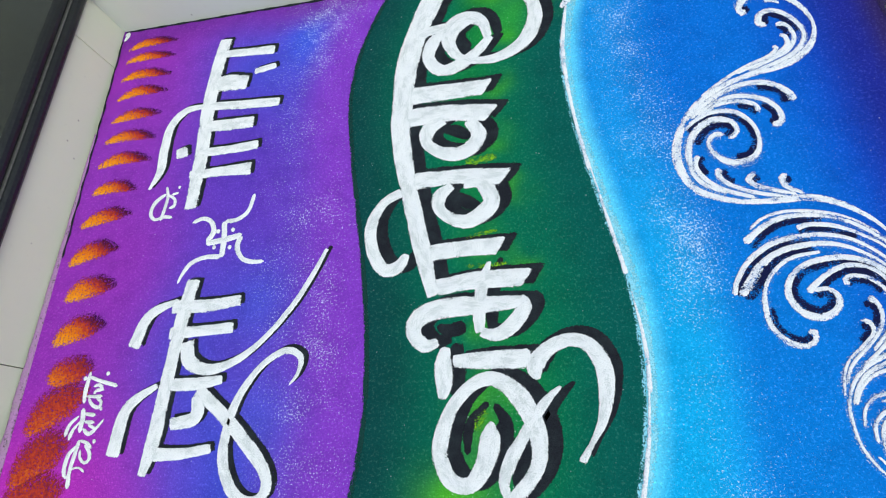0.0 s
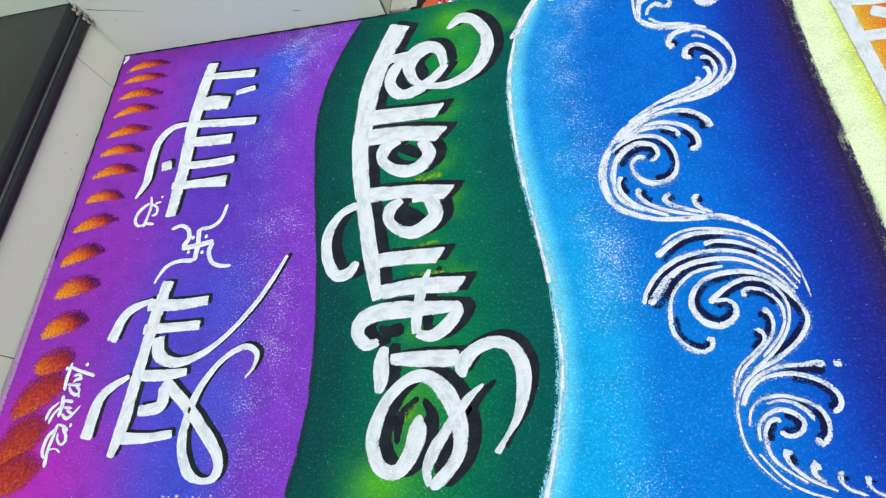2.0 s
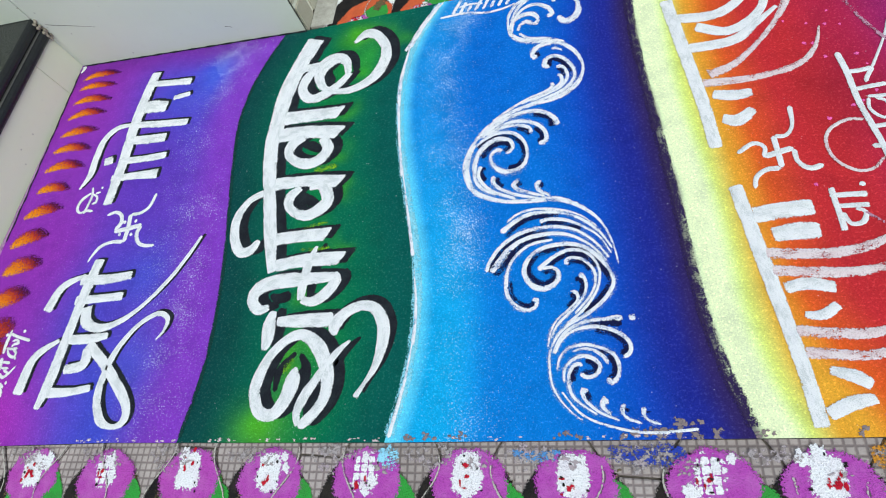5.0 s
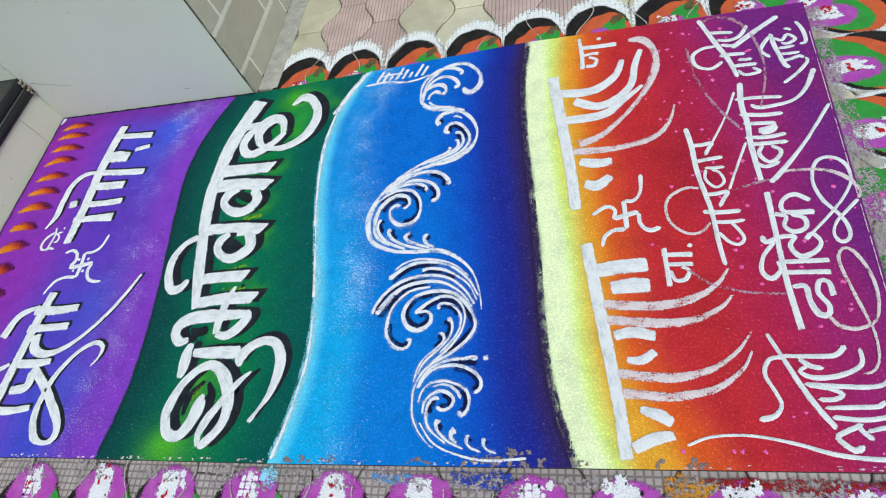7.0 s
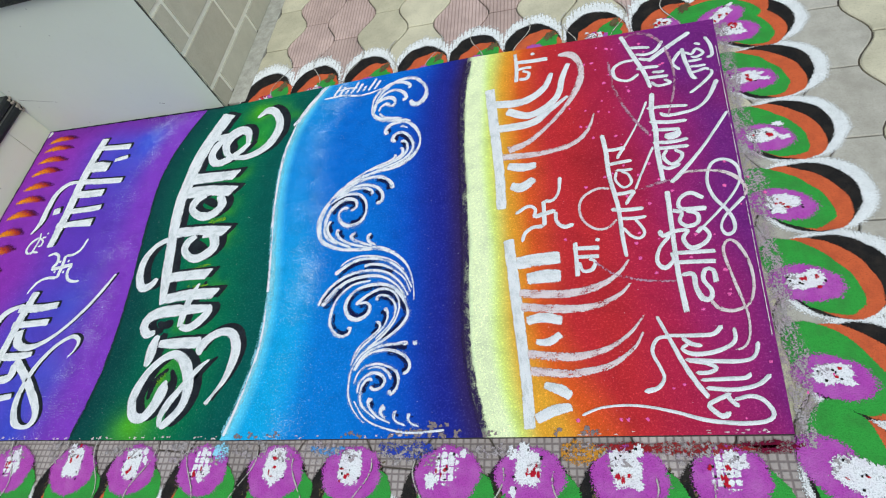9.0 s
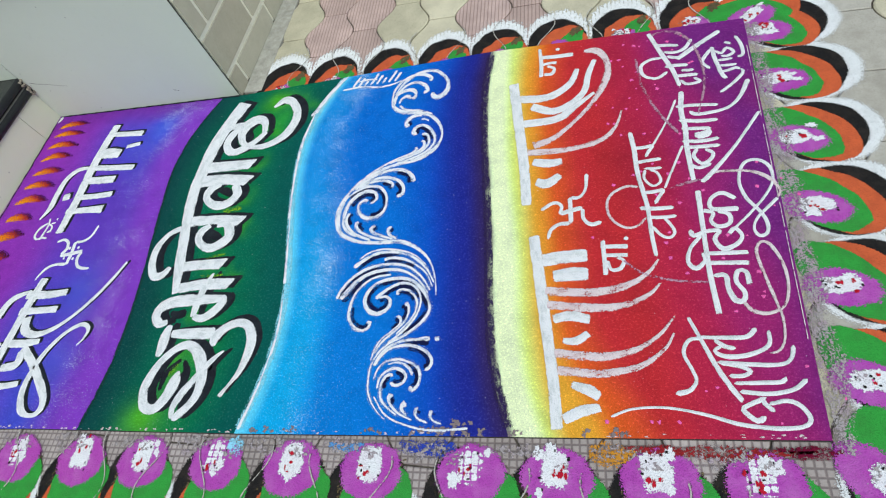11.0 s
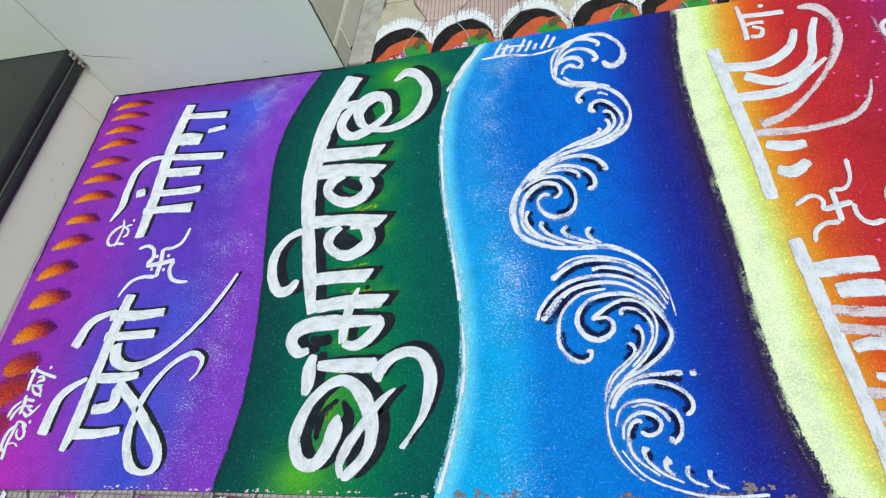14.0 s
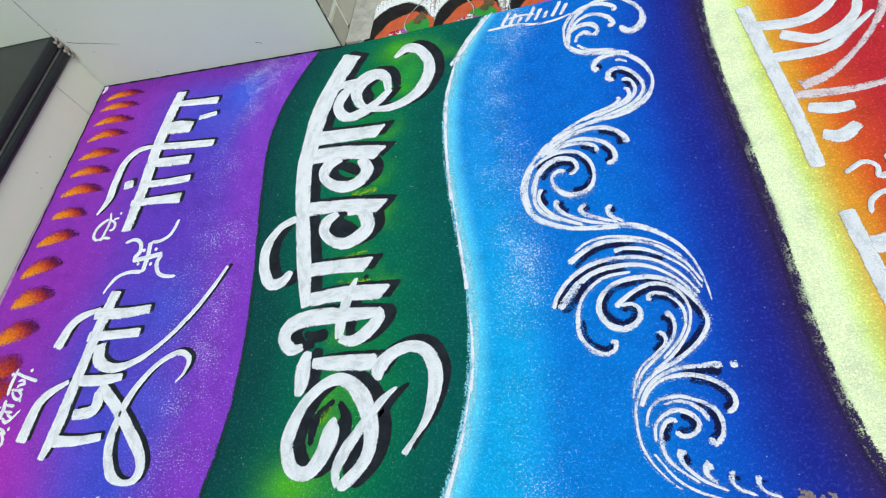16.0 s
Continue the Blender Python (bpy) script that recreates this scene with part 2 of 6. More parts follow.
def stroke_mesh(name, points, base, height, rounded=False, wobble=0.03, slant=0.0):
    """A ridge of powder laid along a curve of (x, y, width). slant: how far its end is cut askew."""
    c = spline(points)
    xy, w = c[:, :2], np.abs(c[:, 2]) / 2
    d = np.gradient(xy, axis=0)
    d /= np.maximum(np.linalg.norm(d, axis=1), 1e-9)[:, None]
    nrm = np.stack([-d[:, 1], d[:, 0]], 1)
    s = np.r_[0, np.cumsum(np.linalg.norm(np.diff(xy, axis=0), axis=1))]
    end = np.minimum(s, s[-1] - s)
    if rounded:
        w = w * np.sqrt(np.clip(1 - (1 - np.clip(end / np.maximum(w, 1e-4), 0, 1)) ** 2, 0.03, 1))
    fade = np.clip(end / 0.004, 0, 1)
    n, k = len(xy), len(ACROSS)
    rng = np.random.default_rng(int(abs(xy.sum()) * 1e5) % 99991)
    wob = 1 + wobble * np.interp(np.arange(n), np.arange(-5, n + 10, 5), rng.uniform(-1, 1, len(np.arange(-5, n + 10, 5))))
    v = np.zeros((n, k, 3))
    v[..., :2] = xy[:, None] + nrm[:, None] * (ACROSS[None] * (w * wob)[:, None])[..., None]
    if slant:
        near = np.clip(1 - (s[-1] - s) / np.maximum(2.5 * w, 1e-4), 0, 1)
        v[..., :2] += d[:, None] * (ACROSS[None] * (w * near)[:, None] * slant)[..., None]
    v[..., 2] = base + height * RISE[None] * np.clip(fade, 0.2, 1)[:, None]
    edge = RISE[None] * (0.15 + 0.85 * fade[:, None]) * np.clip(0.62 + w / 0.009, 0, 1)[:, None]
    i = np.arange(n * k).reshape(n, k)
    f = np.stack([i[:-1, :-1], i[:-1, 1:], i[1:, 1:], i[1:, :-1]], -1).reshape(-1, 4)[:, ::-1]
    me = bpy.data.meshes.new(name)
    me.from_pydata(v.reshape(-1, 3).tolist(), [], f.tolist())
    me.attributes.new("edge", "FLOAT", "POINT").data.foreach_set("value", edge.astype(np.float32).ravel())
    trace = np.zeros((n, k, 3))
    trace[..., 0], trace[..., 1], trace[..., 2] = ACROSS[None] * w[:, None] * 70, s[:, None] * 26, rng.uniform(0, 50)
    me.attributes.new("trace", "FLOAT_VECTOR", "POINT").data.foreach_set("vector", trace.astype(np.float32).ravel())
    me.shade_smooth()
    return me


SHADE_OFFSET, NAME_SHADE = (0.025, 0.007), (0.0095, 0.0055)


def draw(name, parent, points, mat=None, shadow=False, rounded=False, height=0.0014, label="", slant=0.0):
    """One stroke of powder on the panel; with a black offset stroke under it where the artist laid one."""
    LAYER[0] = (LAYER[0] + 1) % 24
    z = 0.0006 + LAYER[0] * 0.00002
    ob = part_of_mesh(name, stroke_mesh(name, points, z, height, rounded, slant=slant), mat or WHITE, parent, label)
    if shadow == "inner":
        # dark powder in the hollow of a curl, on the side towards which it bends
        p = np.array(points)[:, :2]
        d = np.diff(p, axis=0)
        bend = np.sign(np.sum(d[:-1, 0] * d[1:, 1] - d[:-1, 1] * d[1:, 0]))
        t = np.gradient(p, axis=0)
        t /= np.linalg.norm(t, axis=1)[:, None]
        off = [(x - bend * ty * (0.5 * w + 0.003), y + bend * tx * (0.5 * w + 0.003), 0.75 * w + 0.008) for (x, y, w), (tx, ty) in zip(points, t)]
        off = off[: max(3, (2 * len(off)) // 3)]
        part_of_mesh("stray_powder", stroke_mesh("stray_powder", [(x, y, 1.5 * w + 0.008) for x, y, w in points[len(points) // 3:]], 0.0001, 0.0003), HALO, parent, "stray grains of white powder")
    elif shadow:
        dx, dy = SHADE_OFFSET if shadow is True else shadow
        off = [(x + dx, y + dy, w * 1.08) for x, y, w in points]
    if shadow:
        part_of_mesh("letter_shadow", stroke_mesh("letter_shadow", off, 0.0002, 0.0003, rounded, slant=slant), SOOT if shadow == "inner" else BLACK, parent, "black powder drop shadow")
    return ob


# ---- ground and building ----
ground_bm = bmesh.new()
bmesh.ops.create_grid(ground_bm, x_segments=2, y_segments=2, size=400)
bmesh.ops.translate(ground_bm, verts=ground_bm.verts, vec=(0, 0, -0.030))
ground = part("ground", ground_bm, SOIL)
tagged(ground, "sandy ground under the paved forecourt", "ground", kind="structure")

# the building's own axes: origin at the corner of wall and step, u along the wall, v into the wall
CORNER = Matrix.Translation((-0.180, 1.297, 0)) @ Matrix.Rotation(radians(-3.2), 4, "Z")
WALL_END, STEP_TOP, LEVEL = 0.902, 0.214, -0.012


def tile_on(parent, x0, x1, y0, y1, z0, z1, mat, name="tile"):
    return part(name, box_bm(x0, x1, y0, y1, z0, z1, 0.0012, CORNER), mat, parent)


wall = part("wall_north", box_bm(-2.6, WALL_END - 0.012, 0.012, 2.9, -0.03, 2.6, 0, CORNER), GROUT)
tagged(wall, "entrance wall clad in pale cream polished tiles", "wall", kind="structure")
for x0, x1, z0, z1 in ((0.0062, WALL_END, -0.012, 0.82), (0.0, 0.0058, -0.012, 0.139), (-0.292, 0.0012, 0.2145, 0.82), (-1.20, -0.294, 0.2145, 0.82)):
    tile_on(wall, x0, x1, 0.0, 0.0118, z0, z1, TILE)
for z0, z1 in ((0.822, 1.42), (1.422, 2.02), (2.022, 2.60)):
    for x0, x1 in ((0.0080, WALL_END), (-0.60, 0.0045), (-1.20, -0.602), (-1.90, -1.202), (-2.60, -1.902)):
        tile_on(wall, x0, x1, 0.0, 0.0118, z0, z1, TILE)
for x0, x1 in ((-1.90, -1.202), (-2.60, -1.902)):
    tile_on(wall, x0, x1, 0.0, 0.0118, 0.2145, 0.82, TILE)

# hairline crack running from the nosing into the tile, and a few nicks
crack_bm = bmesh.new()
for pts in (((0.036, 0.1865), (0.070, 0.176), (0.105, 0.170), (0.150, 0.158), (0.205, 0.1455)), ((0.647, 0.063), (0.669, 0.056))):
    for (u0, z0), (u1, z1) in zip(pts, pts[1:]):
        t0, t1 = 0.0011 - 0.004 * (u0 - 0.036 if u0 < 0.25 else 0.03), 0.0011 - 0.004 * (u1 - 0.036 if u1 < 0.25 else 0.03)
        crack_bm.faces.new([crack_bm.verts.new(CORNER @ Vector((u, -0.0006, z))) for u, z in ((u0, z0 - t0), (u1, z1 - t1), (u1, z1 + t1), (u0, z0 + t0))])
part("crack", crack_bm, GROUT, wall, "thin dark crack in the tile")

steps = part("entrance_step", box_bm(-2.6, -0.011, -2.6, 0.0, -0.03, 0.138, 0, CORNER), GROUT)
tagged(steps, "entrance step with cream tile riser and black granite tread", "step", kind="structure")
edges = [-2.6, -1.845, -0.986, -0.127, 0.0]
for a, b in zip(edges, edges[1:]):
    tile_on(steps, -0.0105, 0.0, a + 0.001, b - (0.001 if b < 0 else -0.002), LEVEL, 0.1385, RISER, "riser_tile")
upper = part("upper_step", box_bm(-2.6, -0.30, -2.6, 0.0, 0.139, 0.384, 0, CORNER), GROUT)
tagged(upper, "second entrance step with cream riser and granite tread", "step", kind="structure")
for a, b in ((-2.6, -1.2), (-1.2, -0.6), (-0.6, -0.001)):
    tile_on(upper, -0.2995, -0.289, a + 0.001, b - 0.001, 0.2145, 0.382, RISER, "riser_tile")


def granite_tread(u0, u1, top, parent):
    """A granite slab with a doubled, rounded nosing."""
    r, h = 0.012, 0.036
    prof = [(u0, top), (u1 - r - 0.009, top)]
    for low, back in ((top - h, 0.008), (top - 2 * h - 0.002, 0.0)):
        for i in range(7):
            a = radians(90 - 180 * i / 6)
            prof.append((u1 - back - r + r * math.cos(a), low + h / 2 + (h / 2) * math.sin(a)))
    prof += [(u1 - 0.05, top - 2 * h - 0.002), (u0, top - 2 * h - 0.002)]
    bm = bmesh.new()
    rows = [[bm.verts.new(CORNER @ Vector((u, v, z))) for u, z in prof] for v in (-2.6, -0.001)]
    for i in range(len(prof)):
        j = (i + 1) % len(prof)
        bm.faces.new((rows[0][i], rows[0][j], rows[1][j], rows[1][i]))
    bm.faces.new(rows[0][::-1])
    bm.faces.new(rows[1])
    bmesh.ops.recalc_face_normals(bm, faces=bm.faces)
    return part("granite_tread", bm, GRANITE, parent, "polished black granite tread with rounded nosing")


granite_tread(-0.289, 0.018, STEP_TOP, steps)
filler = part("joint_filler", box_bm(-0.01, 0.0085, -2.6, -0.002, STEP_TOP - 0.0385, STEP_TOP - 0.0355, 0, CORNER), stone("grey_joint_cement", ((0.10, 0.10, 0.095), (0.20, 0.195, 0.18)), 90.0, 0.95, 0.1), steps, "pale cement smeared between the granite layers")
granite_tread(-1.6, -0.275, 0.457, upper)

# end face of the wall: beige stone tiles in running bond with wide pale joints
end_face = part("wall_end", box_bm(WALL_END - 0.012, WALL_END + 0.002, 0.012, 2.9, -0.012, 2.6, 0, CORNER), CLAD_LINE)
tagged(end_face, "wall end clad in beige stone tiles with pale joints", "wall", kind="structure")
for row in range(16):
    z = -0.068 + 0.162 * row
    shift = 0.092 if row % 2 == 0 else -0.022
    for k in range(-1, 8):
        v0, v1 = shift + 0.348 * k + 0.009, shift + 0.348 * (k + 1) - 0.009
        if v1 > 0.05:
            tile_on(end_face, WALL_END + 0.002, WALL_END + 0.008, max(v0, 0.008), v1, max(z, LEVEL), z + 0.143, CLAD, "cladding_tile")

# polished granite sill let into the wall
sill = part("window_sill", box_bm(-1.2, WALL_END - 0.02, -0.030, 0.0, 0.563, 0.596, 0.004, CORNER), GRANITE, wall, "polished black granite sill")

# dark, chipped joint along the wall's corner
corner_bm = bmesh.new()
rng_chip = np.random.default_rng(3)
for k in range(60):
    z0, wd = LEVEL + 0.03 * k, rng_chip.uniform(0.0, 0.0022)
    box = box_bm(WALL_END + 0.0015, WALL_END + 0.0024 + 0.5 * wd, 0.0004 - 0.5 * wd, 0.0035 + wd, z0, z0 + 0.0296, 0, CORNER)
    chip = bpy.data.meshes.new("chip")
    box.to_mesh(chip)
    box.free()
    corner_bm.from_mesh(chip)
    bpy.data.meshes.remove(chip)
part("corner_joint", corner_bm, GROUT, end_face, "dark chipped joint at the wall's corner")

# ---- the painted panel ----
def curve_at(points):
    p = np.array(points, float)
    p = p[np.argsort(p[:, 0])]
    c = spline(np.c_[p, np.zeros(len(p))], 0.02)
    return lambda y: np.interp(y, c[:, 0], c[:, 1])


def straight(a, b):
    return lambda y: np.interp(y, (a[0], b[0]), (a[1], b[1]))


# x of each boundary for a given y, and the panel's lower and upper edge
LEFT = straight((-0.02, -0.212), (1.297, -0.178))
PURPLE_GREEN = curve_at([(1.25, 0.655), (1.06, 0.577), (0.89, 0.553), (0.72, 0.571), (0.44, 0.608), (0.32, 0.618), (0.18, 0.619), (0.03, 0.600), (-0.02, 0.584)])
GREEN_BLUE = curve_at([(1.26, 1.172), (1.136, 1.107), (1.009, 1.069), (0.861, 1.061), (0.721, 1.074), (0.57, 1.101), (0.414, 1.131), (0.274, 1.14), (0.177, 1.134), (0.086, 1.119), (-0.02, 1.089)])
BLUE_YELLOW = curve_at([(1.26, 1.70), (1.1, 1.684), (0.927, 1.686), (0.749, 1.698), (0.589, 1.71), (0.445, 1.719), (0.314, 1.725), (0.224, 1.732), (0.112, 1.75), (0.035, 1.772), (-0.02, 1.79)])
RIGHT = straight((-0.02, 2.401), (1.212, 2.457))
TOP = lambda x: np.interp(x, (-0.19, 0.72, 0.76, 1.16, 1.70, 2.115, 2.46), (1.297, 1.243, 1.240, 1.243, 1.250, 1.228, 1.212))
BOTTOM = lambda x: np.interp(x, (-0.22, 0.4, 1.1, 1.9, 2.41), (-0.020, -0.008, -0.010, -0.005, -0.001))


def smooth(a, b, x):
    t = np.clip((x - a) / (b - a), 0, 1)
    return t * t * (3 - 2 * t)


def wave(x, y, s, seed):
    """Smooth uneven field of about -1 to 1."""
    rng = np.random.default_rng(seed)
    out = 0
    for k in range(5):
        a, p, f = rng.uniform(0, 6.28), rng.uniform(0, 6.28), s * rng.uniform(0.6, 1.8)
        out = out + np.sin((x * math.cos(a) + y * math.sin(a)) * f + p)
    return out / 2.6


def blend(base, colour, k):
    return base + (np.array(lin(*colour)) - base) * np.clip(k, 0, 1)[..., None]


def blob(x, y, cx, cy, rx, ry):
    return np.exp(-((x - cx) / rx) ** 2 - ((y - cy) / ry) ** 2)


def purple_pigment(x, y, u, v):
    c = np.zeros(x.shape + (3,)) + np.array(lin(114, 58, 176))
    c = blend(c, (148, 44, 164), smooth(0.52, 0.14, u + 0.05 * wave(x, y, 8, 31)) * (0.78 + 0.22 * wave(x, y, 9, 1)))
    c = blend(c, (66, 74, 192), 0.95 * np.exp(-((u - 0.62 + 0.10 * np.sin(6 * y)) / 0.19) ** 2) * smooth(1.32, 1.05, y) * (0.72 + 0.40 * wave(x, y, 8, 2)))
    c = blend(c, (40, 84, 208), 0.85 * blob(x, y, 0.42, 1.13, 0.09, 0.13))
    c = blend(c, (86, 56, 176), 0.8 * blob(x, y, 0.28, 0.76, 0.14, 0.24) + 0.5 * blob(x, y, 0.35, 0.40, 0.12, 0.16))
    c = blend(c, (60, 84, 198), 0.6 * blob(x, y, 0.37, 0.42, 0.09, 0.10) + 0.6 * blob(x, y, 0.40, 0.18, 0.09, 0.11))
    c = blend(c, (130, 58, 186), 0.75 * smooth(0.78, 0.95, u))
    c = blend(c, (112, 44, 146), 0.8 * smooth(1.16, 1.27, y + 0.02 * wave(x, y, 14, 32)))
    c = blend(c, (182, 46, 174), 0.85 * smooth(0.30, 0.0, y) * smooth(0.70, 0.1, u))
    return c, 0.08 + 0.46 * np.exp(-((u - 0.84) / 0.16) ** 2) * (0.7 + 0.4 * wave(x, y, 7, 5))


def green_pigment(x, y, u, v):
    c = np.zeros(x.shape + (3,)) + np.array(lin(4, 100, 76))
    c = blend(c, (12, 68, 66), smooth(0.40, 0.02, u))
    c = blend(c, (6, 84, 78), 0.9 * smooth(0.70, 0.96, u))
    c = blend(c, (22, 132, 44), 0.75 * np.exp(-((u - 0.56) / 0.13) ** 2) * (0.6 + 0.4 * wave(x, y, 12, 3)))
    for bx, by, r in ((1.02, 1.13, 0.07), (0.90, 1.17, 0.05), (0.93, 1.02, 0.05), (0.92, 0.88, 0.05), (0.89, 0.75, 0.05), (0.93, 0.62, 0.05), (0.87, 0.50, 0.05), (0.86, 0.32, 0.05), (0.86, 0.20, 0.06), (0.80, 0.03, 0.07), (0.93, 0.44, 0.04)):
        c = blend(c, (56, 152, 42), (0.55 + 0.3 * wave(x, y, 60, 21)) * blob(x + 0.012 * wave(x, y, 45, 22), y + 0.012 * wave(x, y, 45, 23), bx, by, r * 0.80, r * 0.70))
    c = blend(c, (46, 156, 56), 0.75 * blob(x, y, 0.945, 1.065, 0.05, 0.06))
    c = blend(c, (84, 176, 36), 0.75 * blob(x, y, 0.93, 1.175, 0.06, 0.035) + 0.7 * blob(x, y, 0.79, 0.02, 0.06, 0.05) + 0.4 * blob(x, y, 0.84, 0.15, 0.04, 0.06))
    return c, 0.30 * np.exp(-((u - 0.56) / 0.14) ** 2) * smooth(0.5, 0.0, y)


def blue_pigment(x, y, u, v):
    low = smooth(0.75, 0.0, v)
    c = np.zeros(x.shape + (3,)) + np.array(lin(6, 106, 202))
    c = blend(c, (4, 124, 208), 0.85 * low * smooth(0.75, 0.35, u))
    c = blend(c, (28, 158, 228), smooth(0.36, 0.10, u) * (0.55 + 0.45 * low))
    c = blend(c, (12, 164, 222), smooth(0.30, 0.12, u) * low)
    c = blend(c, (100, 212, 242), smooth(0.085, 0.01, u))
    c = blend(c, (14, 72, 184), smooth(0.52, 0.82, u))
    c = blend(c, (32, 42, 140), smooth(0.70, 0.90, u))
    c = blend(c, (50, 38, 94), smooth(0.89, 0.99, u))
    return c, 0.12 * smooth(0.9, 0.6, u) + 0.47 * np.exp(-((u - 0.20) / 0.12) ** 2) * (0.85 + 0.3 * wave(x, y, 10, 4))


def red_pigment(x, y, u, v):
    # distance across, slanted so that the magenta corner reaches further at the top
    s = x - BLUE_YELLOW(y)
    q = (x - RIGHT(y)) + 0.16 * y - 0.06
    c = np.zeros(x.shape + (3,)) + np.array(lin(234, 250, 194))
    c = blend(c, (216, 232, 122), smooth(0.055, 0.098, s + 0.010 * wave(x, y, 9, 6)))
    c = blend(c, (230, 164, 52), smooth(0.078, 0.140, s))
    c = blend(c, (222, 92, 36), smooth(0.12, 0.20, s - 0.05 * smooth(0.25, 0.0, y)))
    c = blend(c, (194, 46, 52), smooth(0.16, 0.28, s - 0.07 * smooth(0.30, 0.0, y)))
    c = blend(c, (178, 38, 72), smooth(-0.36, -0.22, q))
    c = blend(c, (154, 38, 104), smooth(-0.24, -0.11, q))
    c = blend(c, (116, 38, 120), smooth(-0.12, 0.0, q + 0.03 * wave(x, y, 8, 7)))
    c = blend(c, (84, 66, 96), 0.85 * smooth(0.024, 0.002, s + 0.004 * wave(x, y, 40, 11)))
    c = blend(c, (140, 30, 42), 0.4 * wave(x, y, 11, 8) * smooth(0.25, 0.4, s))
    return c, 0.0 * x


def band(name, parent, left, right, pigment, label, nu=90, nv=190):
    """One colour field between two boundary curves, with the pigments that the artist blended."""
    v, u = np.meshgrid(np.linspace(0, 1, nv), np.linspace(0, 1, nu), indexing="ij")
    y = -0.01 + 1.26 * v
    x = left(y) + (right(y) - left(y)) * u
    for _ in range(3):
        y = BOTTOM(x) + (TOP(x) - BOTTOM(x)) * v
        x = left(y) + (right(y) - left(y)) * u
    colour, dust = pigment(x, y, u, v)
    z = 0.0012 * wave(x, y, 25, 9) * 0.12
    n = nv * nu
    i = np.arange(n).reshape(nv, nu)
    f = np.stack([i[:-1, :-1], i[:-1, 1:], i[1:, 1:], i[1:, :-1]], -1).reshape(-1, 4)
    me = bpy.data.meshes.new(name)
    me.from_pydata(np.stack([x, y, z], -1).reshape(-1, 3).tolist(), [], f.tolist())
    rgba = np.ones((n, 4), np.float32)
    rgba[:, :3] = np.clip(colour.reshape(-1, 3), 0.002, 0.9)
    me.attributes.new("pigment", "FLOAT_COLOR", "POINT").data.foreach_set("color", rgba.ravel())
    me.attributes.new("dust", "FLOAT", "POINT").data.foreach_set("value", np.clip(dust, 0, 1).astype(np.float32).ravel())
    me.shade_smooth()
    return part_of_mesh(name, me, FIELD, parent, label)


panel = empty("rangoli_panel", (1.1, 0.6, LEVEL))
tagged(panel, "large rainbow powder rangoli with white calligraphy on the forecourt", "rangoli")
slab_bm = bmesh.new()
rim = [(-0.2122, -0.020), (0.4, -0.008), (1.1, -0.010), (1.9, -0.005), (2.402, -0.001), (2.457, 1.212), (2.115, 1.228), (1.70, 1.250), (1.16, 1.243), (0.76, 1.240), (0.715, 1.2432), (-0.178, 1.293)]
low = [slab_bm.verts.new((x, y, LEVEL)) for x, y in rim]
high = [slab_bm.verts.new((x, y, -0.0012)) for x, y in rim]
for i in range(len(rim)):
    j = (i + 1) % len(rim)
    slab_bm.faces.new((low[i], low[j], high[j], high[i]))
slab_bm.faces.new(high)
# near-black slab colour puts a shadow line along the panel's raised edge
part("bed", slab_bm, stone("edge_shadow_bed", ((0.02, 0.018, 0.018), (0.05, 0.04, 0.04)), 60.0, 0.95), panel, "bed under the powder, its dark sides standing in for the edge's shadow")
purple = band("purple_band", panel, LEFT, PURPLE_GREEN, purple_pigment, "purple and blue powder field")
green = band("green_band", panel, PURPLE_GREEN, GREEN_BLUE, green_pigment, "dark green powder field with lime glow")
blue = band("blue_band", panel, GREEN_BLUE, BLUE_YELLOW, blue_pigment, "cyan to navy powder field")
red = band("red_band", panel, BLUE_YELLOW, RIGHT, red_pigment, "yellow to red to purple powder field", 130)

draw("wave_glow", blue, [(float(GREEN_BLUE(y)) + 0.006, y, 0.030) for y in np.linspace(0.0, 1.235, 10)], mat=MIST, height=0.0003)
# ragged seams between the fields, and the black line against wall and step
ys = np.linspace(0.0, 1.225, 9)
draw("seam", green, [(float(PURPLE_GREEN(y)) + 0.003, y, 0.014) for y in ys], mat=DEEP, height=0.0003)
draw("seam", blue, [(float(BLUE_YELLOW(y)) + 0.004, y, 0.030) for y in np.linspace(0.01, 1.235, 9)], mat=NIGHT, height=0.0003)
for x0, x1 in ((-0.17, 0.10), (0.08, 0.34), (0.32, 0.56), (0.54, 0.73)):
    draw("outline", purple if x0 < 0.5 else green, [(x, float(TOP(x)) - 0.004, 0.007 + 0.003 * math.sin(90 * x)) for x in np.linspace(x0, x1, 12)], mat=BLACK, height=0.0008)
for y0, y1 in ((0.58, 0.80), (0.78, 1.10), (1.08, 1.26)):
    draw("outline", purple, [(float(LEFT(y)) + 0.004 + 0.0015 * math.sin(70 * y), y, 0.006 + 0.002 * math.sin(130 * y)) for y in np.linspace(y0, y1, 14)], mat=BLACK, height=0.0008)
draw("corner_dab", purple, [(-0.172, 1.286, 0.016), (-0.160, 1.278, 0.020), (-0.170, 1.255, 0.006)], rounded=True)


# ---- strokes of white powder ----
# (x, y, width) along each stroke, in metres

